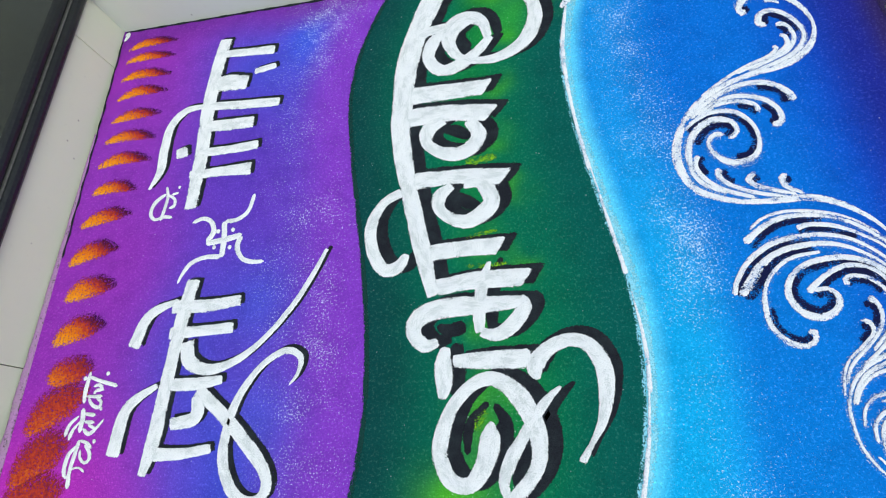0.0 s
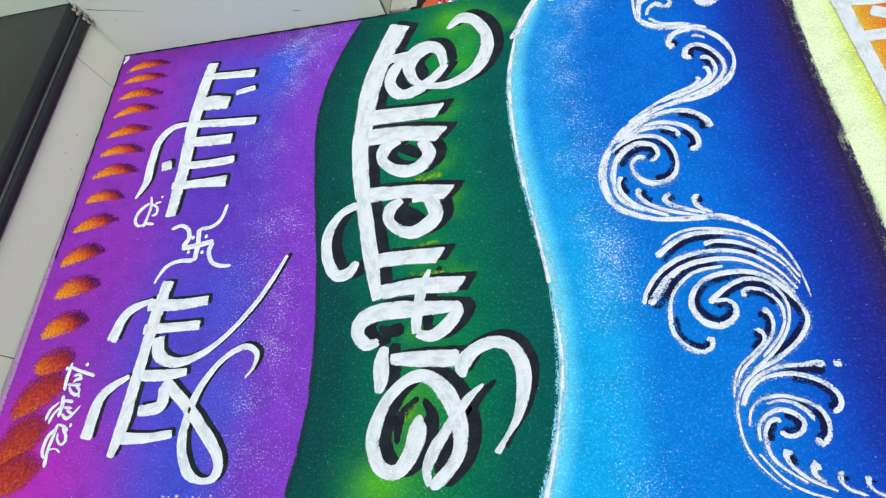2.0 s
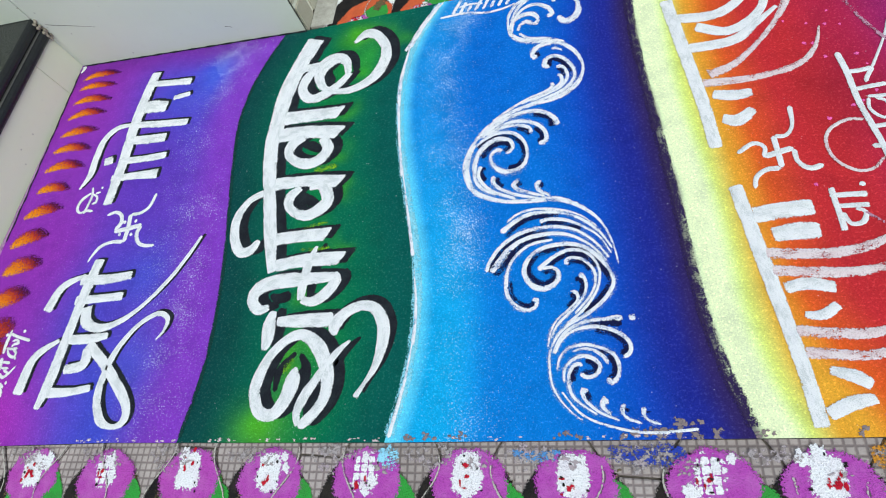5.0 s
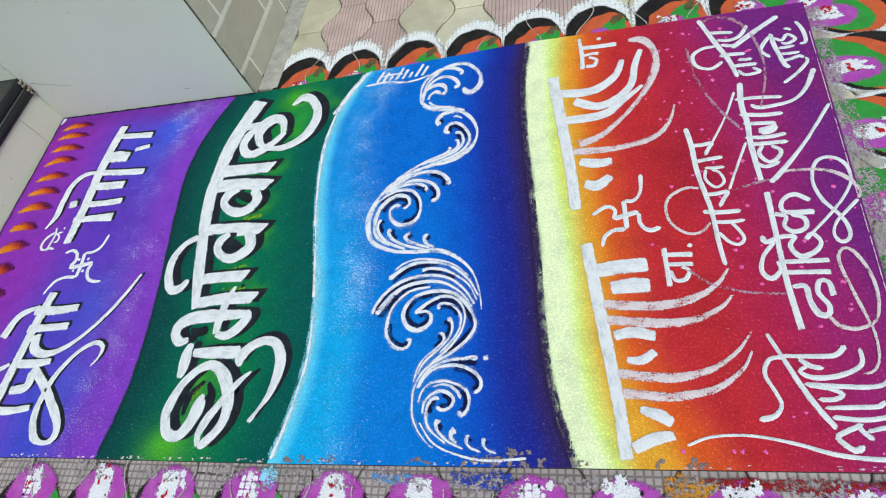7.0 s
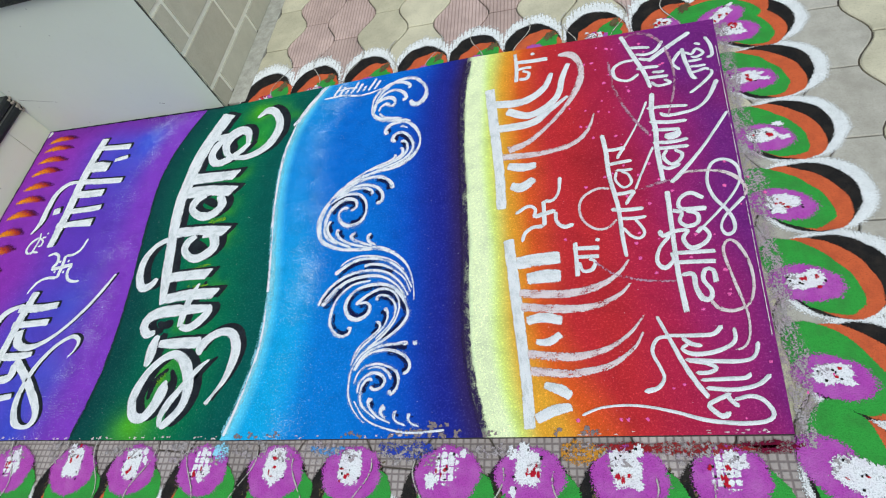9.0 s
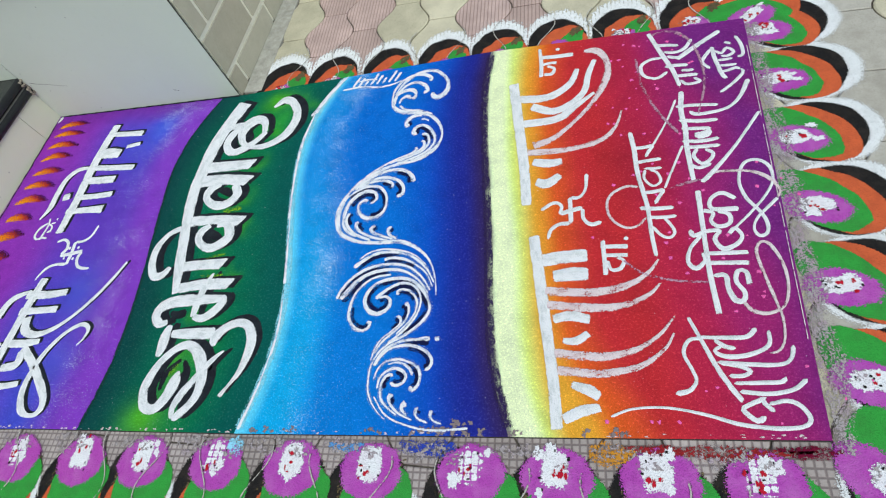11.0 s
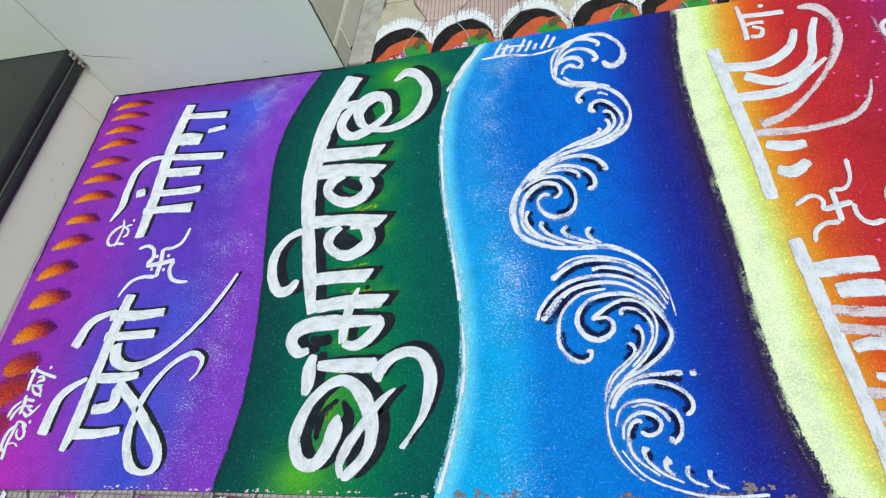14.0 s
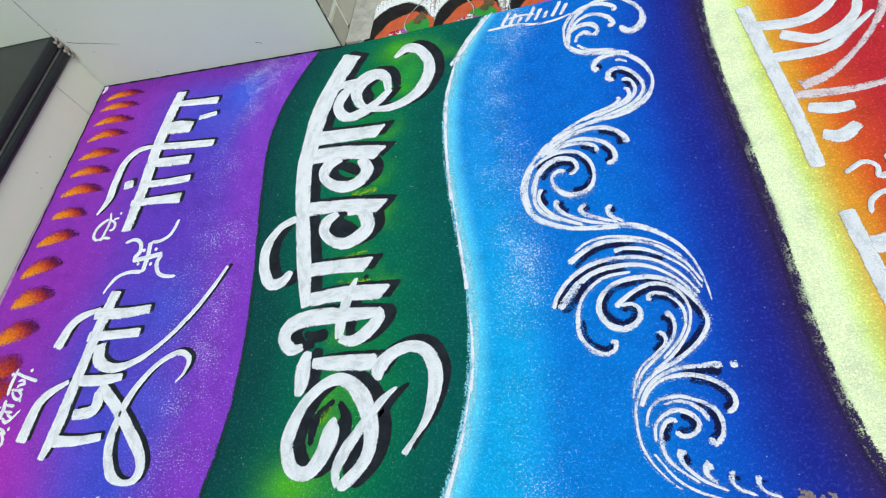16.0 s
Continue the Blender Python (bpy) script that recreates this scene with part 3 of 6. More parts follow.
# bar strokes of the two names
draw("name_bar", purple, [(0.179, 1.186, 0.0412), (0.165, 1.084, 0.0434), (0.158, 0.949, 0.0449), (0.161, 0.813, 0.0430), (0.155, 0.669, 0.0376)], shadow=NAME_SHADE)
draw("name_bar", purple, [(0.157, 1.137, 0.0286), (0.236, 1.127, 0.0286), (0.334, 1.116, 0.0326)], shadow=NAME_SHADE)
draw("name_bar", purple, [(0.151, 1.037, 0.0478), (0.207, 1.033, 0.0582), (0.266, 1.024, 0.0457)], shadow=NAME_SHADE)
draw("name_bar", purple, [(0.279, 1.054, 0.0234), (0.343, 1.062, 0.0202)], shadow=NAME_SHADE)
draw("name_bar", purple, [(0.145, 0.969, 0.0265), (0.259, 0.954, 0.0296), (0.365, 0.944, 0.0294)], shadow=NAME_SHADE)
draw("name_bar", purple, [(0.148, 0.906, 0.0328), (0.226, 0.899, 0.0400), (0.299, 0.896, 0.0361)], shadow=NAME_SHADE)
draw("name_bar", purple, [(0.148, 0.828, 0.0279), (0.237, 0.824, 0.0282), (0.320, 0.826, 0.0282)], shadow=NAME_SHADE)
draw("name_bar", purple, [(0.135, 0.765, 0.0282), (0.230, 0.764, 0.0310), (0.309, 0.761, 0.0400)], shadow=NAME_SHADE)
draw("name_bar", purple, [(0.085, 0.832, 0.0340), (0.120, 0.840, 0.0349)], shadow=NAME_SHADE)
draw("flourish", purple, [(0.154, 0.971, 0.0130), (0.091, 0.965, 0.0252), (0.054, 0.924, 0.0288), (0.047, 0.857, 0.0301), (0.047, 0.790, 0.0268), (0.024, 0.740, 0.0081)], shadow=NAME_SHADE)
draw("name_bar", purple, [(0.198, 0.488, 0.0383), (0.185, 0.403, 0.0398), (0.175, 0.304, 0.0361), (0.168, 0.221, 0.0369), (0.162, 0.142, 0.0393), (0.148, 0.072, 0.0218)], shadow=NAME_SHADE)
draw("name_bar", purple, [(0.152, 0.426, 0.0359), (0.246, 0.422, 0.0332), (0.327, 0.428, 0.0272)], shadow=NAME_SHADE)
draw("name_bar", purple, [(0.156, 0.365, 0.0323), (0.241, 0.366, 0.0269), (0.316, 0.368, 0.0267)], shadow=NAME_SHADE)
draw("name_bar", purple, [(0.168, 0.441, 0.0128), (0.096, 0.410, 0.0298), (0.069, 0.338, 0.0385)], shadow=NAME_SHADE)
draw("name_bar", purple, [(0.161, 0.254, 0.0289), (0.240, 0.252, 0.0301), (0.306, 0.258, 0.0199)], shadow=NAME_SHADE)
draw("name_bar", purple, [(0.194, 0.172, 0.0295), (0.252, 0.183, 0.0328), (0.254, 0.229, 0.0357)], shadow=NAME_SHADE)
draw("name_bar", purple, [(0.155, 0.114, 0.0320), (0.232, 0.114, 0.0250), (0.300, 0.123, 0.0202)], shadow=NAME_SHADE)
draw("name_bar", purple, [(0.150, 0.254, 0.0135), (0.083, 0.207, 0.0304), (0.068, 0.111, 0.0383)], shadow=NAME_SHADE)
draw("flourish", purple, [(0.206, 0.345, 0.0360), (0.219, 0.301, 0.0361), (0.269, 0.280, 0.0265), (0.334, 0.297, 0.0192), (0.394, 0.340, 0.0142), (0.453, 0.407, 0.0150), (0.494, 0.473, 0.0130), (0.522, 0.528, 0.0103)], shadow=NAME_SHADE)
draw("flourish", purple, [(0.249, 0.240, 0.0318), (0.317, 0.186, 0.0306), (0.382, 0.125, 0.0314), (0.425, 0.073, 0.0277), (0.425, 0.038, 0.0237), (0.395, 0.028, 0.0140), (0.357, 0.044, 0.0261), (0.331, 0.095, 0.0271), (0.329, 0.148, 0.0235), (0.345, 0.213, 0.0210), (0.389, 0.277, 0.0156), (0.443, 0.309, 0.0162), (0.479, 0.295, 0.0157), (0.477, 0.263, 0.0098), (0.459, 0.239, 0.0045)], shadow=NAME_SHADE)
draw("letter_stroke", purple, [(0.076, 0.744, 0.0080), (0.085, 0.713, 0.0104), (0.082, 0.679, 0.0117), (0.076, 0.648, 0.0108)], rounded=True)
draw("letter_stroke", purple, [(0.080, 0.723, 0.0092), (0.052, 0.702, 0.0135), (0.044, 0.672, 0.0122), (0.060, 0.654, 0.0090), (0.083, 0.659, 0.0104), (0.110, 0.654, 0.0091)], rounded=True)
draw("letter_stroke", purple, [(0.084, 0.719, 0.0067), (0.106, 0.704, 0.0085), (0.107, 0.685, 0.0108), (0.092, 0.681, 0.0094)], rounded=True)
draw("letter_stroke", purple, [(0.094, 0.718, 0.0089), (0.116, 0.721, 0.0063)], rounded=True)
draw("letter_stroke", purple, [(0.110, 0.734, 0.0122), (0.114, 0.736, 0.0108), (0.118, 0.738, 0.0108)], rounded=True)
draw("letter_stroke", purple, [(-0.030, 0.294, 0.0061), (-0.032, 0.276, 0.0114), (-0.034, 0.248, 0.0122), (-0.030, 0.222, 0.0100)], rounded=True)
draw("letter_stroke", purple, [(-0.031, 0.281, 0.0091), (0.002, 0.270, 0.0092), (0.049, 0.257, 0.0100)], rounded=True)
draw("letter_stroke", purple, [(0.011, 0.284, 0.0117), (0.017, 0.286, 0.0114), (0.022, 0.287, 0.0114)], rounded=True)
draw("letter_stroke", purple, [(-0.047, 0.276, 0.0122), (-0.041, 0.278, 0.0114), (-0.036, 0.279, 0.0114)], rounded=True)
draw("letter_stroke", purple, [(-0.030, 0.239, 0.0082), (-0.007, 0.237, 0.0082), (0.016, 0.237, 0.0104)], rounded=True)
draw("letter_stroke", purple, [(-0.022, 0.236, 0.0085), (-0.009, 0.220, 0.0085), (0.009, 0.213, 0.0098), (0.014, 0.224, 0.0092), (-0.004, 0.237, 0.0071)], rounded=True)
draw("letter_stroke", purple, [(-0.011, 0.241, 0.0094), (-0.005, 0.250, 0.0085), (0.010, 0.252, 0.0098), (-0.000, 0.262, 0.0081), (-0.017, 0.258, 0.0094)], rounded=True)
draw("letter_stroke", purple, [(0.013, 0.208, 0.0100), (0.017, 0.210, 0.0099), (0.022, 0.211, 0.0092)], rounded=True)
draw("letter_stroke", purple, [(-0.030, 0.215, 0.0132), (-0.025, 0.188, 0.0143), (-0.027, 0.161, 0.0122)], rounded=True)
draw("letter_stroke", purple, [(-0.026, 0.202, 0.0080), (0.009, 0.197, 0.0100)], rounded=True)
draw("letter_stroke", purple, [(-0.021, 0.185, 0.0081), (0.009, 0.182, 0.0091)], rounded=True)
draw("letter_stroke", purple, [(-0.021, 0.172, 0.0078), (-0.003, 0.159, 0.0102), (0.013, 0.169, 0.0086), (0.031, 0.190, 0.0045)], rounded=True)
draw("letter_stroke", purple, [(-0.010, 0.179, 0.0076), (0.013, 0.169, 0.0076)], rounded=True)
draw("letter_stroke", purple, [(-0.034, 0.199, 0.0050), (-0.056, 0.180, 0.0103), (-0.063, 0.154, 0.0117)], rounded=True)
draw("letter_stroke", purple, [(-0.027, 0.189, 0.0045), (-0.045, 0.168, 0.0089), (-0.051, 0.146, 0.0121)], rounded=True)
draw("letter_stroke", purple, [(0.011, 0.142, 0.0114), (0.016, 0.144, 0.0106), (0.021, 0.146, 0.0106)], rounded=True)
draw("letter_stroke", purple, [(-0.022, 0.149, 0.0092), (-0.026, 0.119, 0.0114), (-0.030, 0.089, 0.0112), (-0.027, 0.050, 0.0130)], rounded=True)
draw("letter_stroke", purple, [(-0.024, 0.147, 0.0061), (-0.002, 0.141, 0.0081), (0.014, 0.129, 0.0078)], rounded=True)
draw("letter_stroke", purple, [(-0.008, 0.140, 0.0076), (0.008, 0.124, 0.0095), (0.013, 0.109, 0.0108), (0.003, 0.101, 0.0071), (-0.011, 0.111, 0.0081), (-0.015, 0.129, 0.0071)], rounded=True)
draw("letter_stroke", purple, [(-0.022, 0.138, 0.0072), (-0.042, 0.118, 0.0108), (-0.045, 0.087, 0.0120), (-0.037, 0.073, 0.0071), (-0.028, 0.082, 0.0086)], rounded=True)
draw("letter_stroke", purple, [(-0.031, 0.089, 0.0063), (-0.009, 0.092, 0.0050), (0.008, 0.082, 0.0064)], rounded=True)

# auspicious symbol between the names
draw("symbol_stroke", purple, [(0.255, 0.627, 0.0151), (0.261, 0.579, 0.0163), (0.261, 0.533, 0.0153)], rounded=True)
draw("symbol_stroke", purple, [(0.213, 0.574, 0.0158), (0.258, 0.578, 0.0171), (0.308, 0.586, 0.0152)], rounded=True)
draw("symbol_stroke", purple, [(0.256, 0.625, 0.0136), (0.288, 0.626, 0.0130), (0.315, 0.645, 0.0122), (0.327, 0.690, 0.0112)], rounded=True)
draw("symbol_stroke", purple, [(0.260, 0.537, 0.0143), (0.216, 0.539, 0.0121), (0.182, 0.527, 0.0135), (0.163, 0.501, 0.0094), (0.155, 0.480, 0.0067)], rounded=True)
draw("symbol_stroke", purple, [(0.307, 0.585, 0.0148), (0.298, 0.558, 0.0151), (0.313, 0.528, 0.0120), (0.339, 0.516, 0.0120), (0.371, 0.514, 0.0100)], rounded=True)
draw("symbol_stroke", purple, [(0.214, 0.576, 0.0150), (0.230, 0.601, 0.0162), (0.221, 0.628, 0.0130), (0.196, 0.640, 0.0122), (0.168, 0.632, 0.0117)], rounded=True)
draw("symbol_dot", purple, [(0.237, 0.599, 0.0130), (0.243, 0.602, 0.0130), (0.248, 0.604, 0.0130)], rounded=True)
draw("symbol_dot", purple, [(0.276, 0.599, 0.0125), (0.281, 0.601, 0.0130), (0.287, 0.603, 0.0125)], rounded=True)
draw("symbol_dot", purple, [(0.232, 0.560, 0.0130), (0.237, 0.562, 0.0130), (0.243, 0.565, 0.0130)], rounded=True)
draw("symbol_dot", purple, [(0.273, 0.556, 0.0130), (0.279, 0.558, 0.0130), (0.284, 0.560, 0.0130)], rounded=True)

# the wedding greeting
draw("letter_stroke", green, [(0.770, 1.192, 0.0686), (0.726, 1.086, 0.0624), (0.699, 0.986, 0.0616), (0.690, 0.888, 0.0581), (0.685, 0.795, 0.0512), (0.699, 0.686, 0.0446), (0.718, 0.586, 0.0433), (0.738, 0.492, 0.0411), (0.759, 0.397, 0.0260)], shadow=True)
draw("letter_stroke", green, [(0.708, 1.065, 0.0292), (0.750, 1.074, 0.0338), (0.800, 1.077, 0.0291)], shadow=True)
draw("letter_stroke", green, [(0.801, 1.073, 0.0194), (0.764, 1.039, 0.0375), (0.752, 0.991, 0.0342), (0.783, 0.950, 0.0360), (0.828, 0.958, 0.0398), (0.868, 0.986, 0.0316), (0.903, 1.027, 0.0222)], shadow=True)
draw("letter_stroke", green, [(0.897, 1.024, 0.0220), (0.886, 1.069, 0.0316), (0.857, 1.093, 0.0455), (0.819, 1.079, 0.0566), (0.802, 1.036, 0.0414), (0.822, 0.984, 0.0261), (0.871, 0.961, 0.0242), (0.922, 0.962, 0.0297), (0.975, 0.990, 0.0383), (1.005, 1.040, 0.0426), (1.008, 1.098, 0.0350), (0.981, 1.151, 0.0362), (0.941, 1.173, 0.0383), (0.903, 1.143, 0.0122)], shadow=True)
draw("letter_stroke", green, [(0.701, 0.892, 0.0548), (0.794, 0.887, 0.0492), (0.891, 0.884, 0.0479)], shadow=True, slant=0.6)
draw("letter_stroke", green, [(0.686, 0.831, 0.0576), (0.793, 0.829, 0.0500), (0.898, 0.812, 0.0480)], shadow=True, slant=0.6)
draw("letter_stroke", green, [(0.844, 0.803, 0.0297), (0.865, 0.759, 0.0405), (0.841, 0.726, 0.0422), (0.796, 0.721, 0.0381), (0.750, 0.751, 0.0292), (0.751, 0.791, 0.0403), (0.789, 0.811, 0.0247)], shadow=True)
draw("letter_stroke", green, [(0.716, 0.664, 0.0462), (0.823, 0.661, 0.0400), (0.919, 0.647, 0.0460)], shadow=True, slant=0.6)
draw("letter_stroke", green, [(0.826, 0.643, 0.0308), (0.864, 0.643, 0.0376), (0.886, 0.599, 0.0391), (0.866, 0.568, 0.0414), (0.824, 0.554, 0.0342), (0.779, 0.581, 0.0272), (0.774, 0.618, 0.0352), (0.804, 0.642, 0.0192)], shadow=True)
draw("letter_stroke", green, [(0.692, 0.641, 0.0269), (0.649, 0.620, 0.0248), (0.622, 0.568, 0.0300), (0.627, 0.510, 0.0310), (0.652, 0.466, 0.0311), (0.684, 0.467, 0.0314), (0.703, 0.495, 0.0178)], shadow=True)
draw("letter_stroke", green, [(0.747, 0.491, 0.0421), (0.825, 0.494, 0.0380), (0.902, 0.492, 0.0420)], shadow=True, slant=0.6)
draw("letter_stroke", green, [(0.764, 0.415, 0.0386), (0.849, 0.424, 0.0405), (0.949, 0.420, 0.0430)], shadow=True, slant=0.6)
draw("letter_stroke", green, [(0.875, 0.461, 0.0089), (0.860, 0.417, 0.0264), (0.851, 0.357, 0.0282), (0.851, 0.316, 0.0194)], shadow=True)
draw("letter_stroke", green, [(0.851, 0.319, 0.0200), (0.885, 0.312, 0.0292), (0.917, 0.332, 0.0339), (0.939, 0.364, 0.0305), (0.932, 0.384, 0.0153)], shadow=True)
draw("letter_stroke", green, [(0.938, 0.374, 0.0235), (0.870, 0.372, 0.0379), (0.788, 0.372, 0.0452), (0.735, 0.360, 0.0434), (0.718, 0.329, 0.0344), (0.741, 0.300, 0.0304), (0.770, 0.306, 0.0188)], shadow=True)
draw("letter_stroke", green, [(0.783, 0.295, 0.0199), (0.778, 0.260, 0.0379), (0.779, 0.224, 0.0359), (0.774, 0.196, 0.0168)], shadow=True)
draw("letter_stroke", green, [(0.796, 0.266, 0.0255), (0.859, 0.265, 0.0367), (0.945, 0.263, 0.0395)], shadow=True)
draw("letter_stroke", green, [(0.954, 0.224, 0.0120), (0.950, 0.247, 0.0362), (0.973, 0.277, 0.0312), (1.016, 0.293, 0.0293), (1.053, 0.277, 0.0319), (1.071, 0.236, 0.0351), (1.069, 0.191, 0.0296), (1.058, 0.149, 0.0188), (1.037, 0.113, 0.0117), (1.017, 0.082, 0.0161)], shadow=(0.014, 0.012))
draw("letter_stroke", green, [(0.865, 0.155, 0.0102), (0.862, 0.126, 0.0403), (0.851, 0.084, 0.0372), (0.824, 0.050, 0.0300), (0.790, 0.056, 0.0320), (0.770, 0.095, 0.0330), (0.775, 0.138, 0.0326), (0.797, 0.186, 0.0269), (0.833, 0.220, 0.0262), (0.870, 0.230, 0.0301), (0.912, 0.203, 0.0397), (0.942, 0.149, 0.0375), (0.948, 0.099, 0.0314), (0.934, 0.063, 0.0282), (0.906, 0.033, 0.0270), (0.890, 0.024, 0.0149)], shadow=True)
draw("letter_stroke", green, [(0.890, 0.024, 0.0140), (0.883, 0.053, 0.0233), (0.898, 0.091, 0.0286), (0.918, 0.122, 0.0242), (0.938, 0.151, 0.0222), (0.965, 0.186, 0.0184), (0.993, 0.211, 0.0071)], shadow=True)

# black powder in the counters of the letters, with a touch of lime at their upper ends
for pts in ([(0.783, 0.788, 0.018), (0.815, 0.778, 0.034), (0.848, 0.754, 0.020)], [(0.799, 0.624, 0.020), (0.831, 0.600, 0.036), (0.866, 0.580, 0.018)],
            [(0.8176, 1.061, 0.014), (0.834, 1.030, 0.028), (0.856, 1.004, 0.014)], [(0.765, 0.338, 0.012), (0.792, 0.326, 0.030), (0.826, 0.334, 0.034)],
            [(0.820, 0.098, 0.012), (0.826, 0.149, 0.022), (0.862, 0.190, 0.012)], [(0.872, 0.186, 0.012), (0.893, 0.148, 0.026), (0.888, 0.104, 0.012)],
            [(0.914, 0.121, 0.008), (0.917, 0.086, 0.014), (0.915, 0.057, 0.008)]):
    part_of_mesh("letter_shadow", stroke_mesh("letter_shadow", pts, 0.0003, 0.0003, True), BLACK, green, "black powder drop shadow")
LIME = powder("lime_powder", lin(132, 186, 40), lin(60, 146, 40), 0.62, 340.0)
for pts in ([(0.836, 0.136, 0.012), (0.846, 0.162, 0.024), (0.862, 0.176, 0.010)], [(0.826, 0.515, 0.010), (0.858, 0.522, 0.012), (0.900, 0.527, 0.008)],
            [(0.828, 0.455, 0.010), (0.870, 0.452, 0.014), (0.915, 0.455, 0.008)], [(0.830, 0.694, 0.016), (0.866, 0.696, 0.030), (0.905, 0.700, 0.016)]):
    draw("lime_dab", green, pts, mat=LIME, rounded=True, height=0.0003)

# the curled scroll
draw("scroll_stroke", blue, [(1.377, 1.104, 0.0113), (1.400, 1.158, 0.0142), (1.451, 1.200, 0.0184), (1.511, 1.200, 0.0180), (1.557, 1.146, 0.0148), (1.556, 1.092, 0.0233), (1.523, 1.072, 0.0272), (1.505, 1.099, 0.0149)], mat=LINE, height=0.0010, rounded=True)
draw("scroll_stroke", blue, [(1.370, 1.071, 0.0081), (1.370, 1.125, 0.0108), (1.393, 1.170, 0.0143), (1.432, 1.193, 0.0151), (1.472, 1.189, 0.0171), (1.498, 1.169, 0.0172), (1.493, 1.151, 0.0122)], mat=LINE, height=0.0010, rounded=True)
draw("scroll_stroke", blue, [(1.383, 1.109, 0.0094), (1.410, 1.147, 0.0117), (1.444, 1.158, 0.0150), (1.476, 1.140, 0.0175), (1.491, 1.110, 0.0155), (1.472, 1.103, 0.0224)], mat=LINE, height=0.0010, rounded=True)
draw("scroll_stroke", blue, [(1.375, 1.058, 0.0125), (1.383, 1.105, 0.0164), (1.409, 1.124, 0.0192), (1.438, 1.122, 0.0204), (1.452, 1.097, 0.0132), (1.437, 1.077, 0.0189)], mat=LINE, height=0.0010, rounded=True)
draw("scroll_stroke", blue, [(1.395, 1.064, 0.0092), (1.402, 1.087, 0.0130), (1.419, 1.098, 0.0190), (1.440, 1.082, 0.0168)], mat=LINE, height=0.0010, rounded=True)
draw("scroll_stroke", blue, [(1.370, 1.079, 0.0106), (1.382, 1.050, 0.0175), (1.415, 1.025, 0.0233), (1.468, 1.014, 0.0211), (1.512, 0.993, 0.0171), (1.545, 0.952, 0.0135), (1.557, 0.904, 0.0090), (1.546, 0.862, 0.0142), (1.519, 0.833, 0.0193), (1.480, 0.816, 0.0202), (1.417, 0.804, 0.0151), (1.366, 0.788, 0.0149), (1.319, 0.760, 0.0157), (1.279, 0.714, 0.0170), (1.258, 0.658, 0.0206), (1.257, 0.613, 0.0202), (1.274, 0.571, 0.0170), (1.303, 0.547, 0.0158), (1.349, 0.530, 0.0132), (1.405, 0.524, 0.0150), (1.460, 0.523, 0.0173), (1.502, 0.508, 0.0152), (1.540, 0.479, 0.0100), (1.565, 0.445, 0.0072), (1.582, 0.395, 0.0058), (1.589, 0.344, 0.0041)], mat=LINE, height=0.0010, rounded=True)
draw("scroll_stroke", blue, [(1.397, 1.060, 0.0098), (1.423, 1.035, 0.0133), (1.475, 1.020, 0.0151), (1.519, 0.999, 0.0092)], mat=LINE, height=0.0010, rounded=True)
draw("scroll_stroke", blue, [(1.446, 0.957, 0.0275), (1.432, 0.968, 0.0163), (1.441, 0.993, 0.0179), (1.467, 1.003, 0.0160), (1.504, 0.999, 0.0110)], shadow="inner", mat=LINE, height=0.0010, rounded=True)
draw("scroll_stroke", blue, [(1.476, 0.918, 0.0240), (1.461, 0.927, 0.0175), (1.468, 0.950, 0.0166), (1.492, 0.955, 0.0141), (1.520, 0.931, 0.0128), (1.536, 0.888, 0.0100), (1.521, 0.851, 0.0139), (1.488, 0.830, 0.0114), (1.430, 0.811, 0.0092)], shadow="inner", mat=LINE, height=0.0010, rounded=True)
draw("scroll_stroke", blue, [(1.490, 0.911, 0.0149), (1.500, 0.918, 0.0141), (1.513, 0.904, 0.0114), (1.516, 0.875, 0.0108), (1.496, 0.848, 0.0130), (1.463, 0.832, 0.0092), (1.418, 0.814, 0.0082)], shadow="inner", mat=LINE, height=0.0010, rounded=True)
draw("scroll_stroke", blue, [(1.488, 0.887, 0.0160), (1.500, 0.886, 0.0120), (1.501, 0.864, 0.0113), (1.481, 0.846, 0.0117), (1.444, 0.830, 0.0095), (1.393, 0.811, 0.0082)], mat=LINE, height=0.0010, rounded=True)
draw("scroll_stroke", blue, [(1.471, 0.864, 0.0168), (1.480, 0.859, 0.0114), (1.463, 0.842, 0.0117), (1.419, 0.827, 0.0092), (1.369, 0.801, 0.0098), (1.320, 0.767, 0.0098)], mat=LINE, height=0.0010, rounded=True)
draw("scroll_stroke", blue, [(1.478, 0.981, 0.0150), (1.495, 0.982, 0.0112), (1.512, 0.968, 0.0051)], mat=LINE, height=0.0010, rounded=True)
draw("scroll_stroke", blue, [(1.543, 0.858, 0.0067), (1.515, 0.827, 0.0104), (1.470, 0.810, 0.0112)], mat=LINE, height=0.0010, rounded=True)
draw("scroll_stroke", blue, [(1.483, 0.728, 0.0215), (1.477, 0.753, 0.0163), (1.454, 0.775, 0.0146), (1.422, 0.785, 0.0150), (1.378, 0.779, 0.0143), (1.332, 0.756, 0.0134), (1.292, 0.720, 0.0117)], shadow="inner", mat=LINE, height=0.0010, rounded=True)
draw("scroll_stroke", blue, [(1.434, 0.681, 0.0226), (1.453, 0.688, 0.0149), (1.453, 0.716, 0.0117), (1.431, 0.744, 0.0130), (1.389, 0.759, 0.0130), (1.344, 0.752, 0.0114), (1.305, 0.726, 0.0098)], shadow="inner", mat=LINE, height=0.0010, rounded=True)
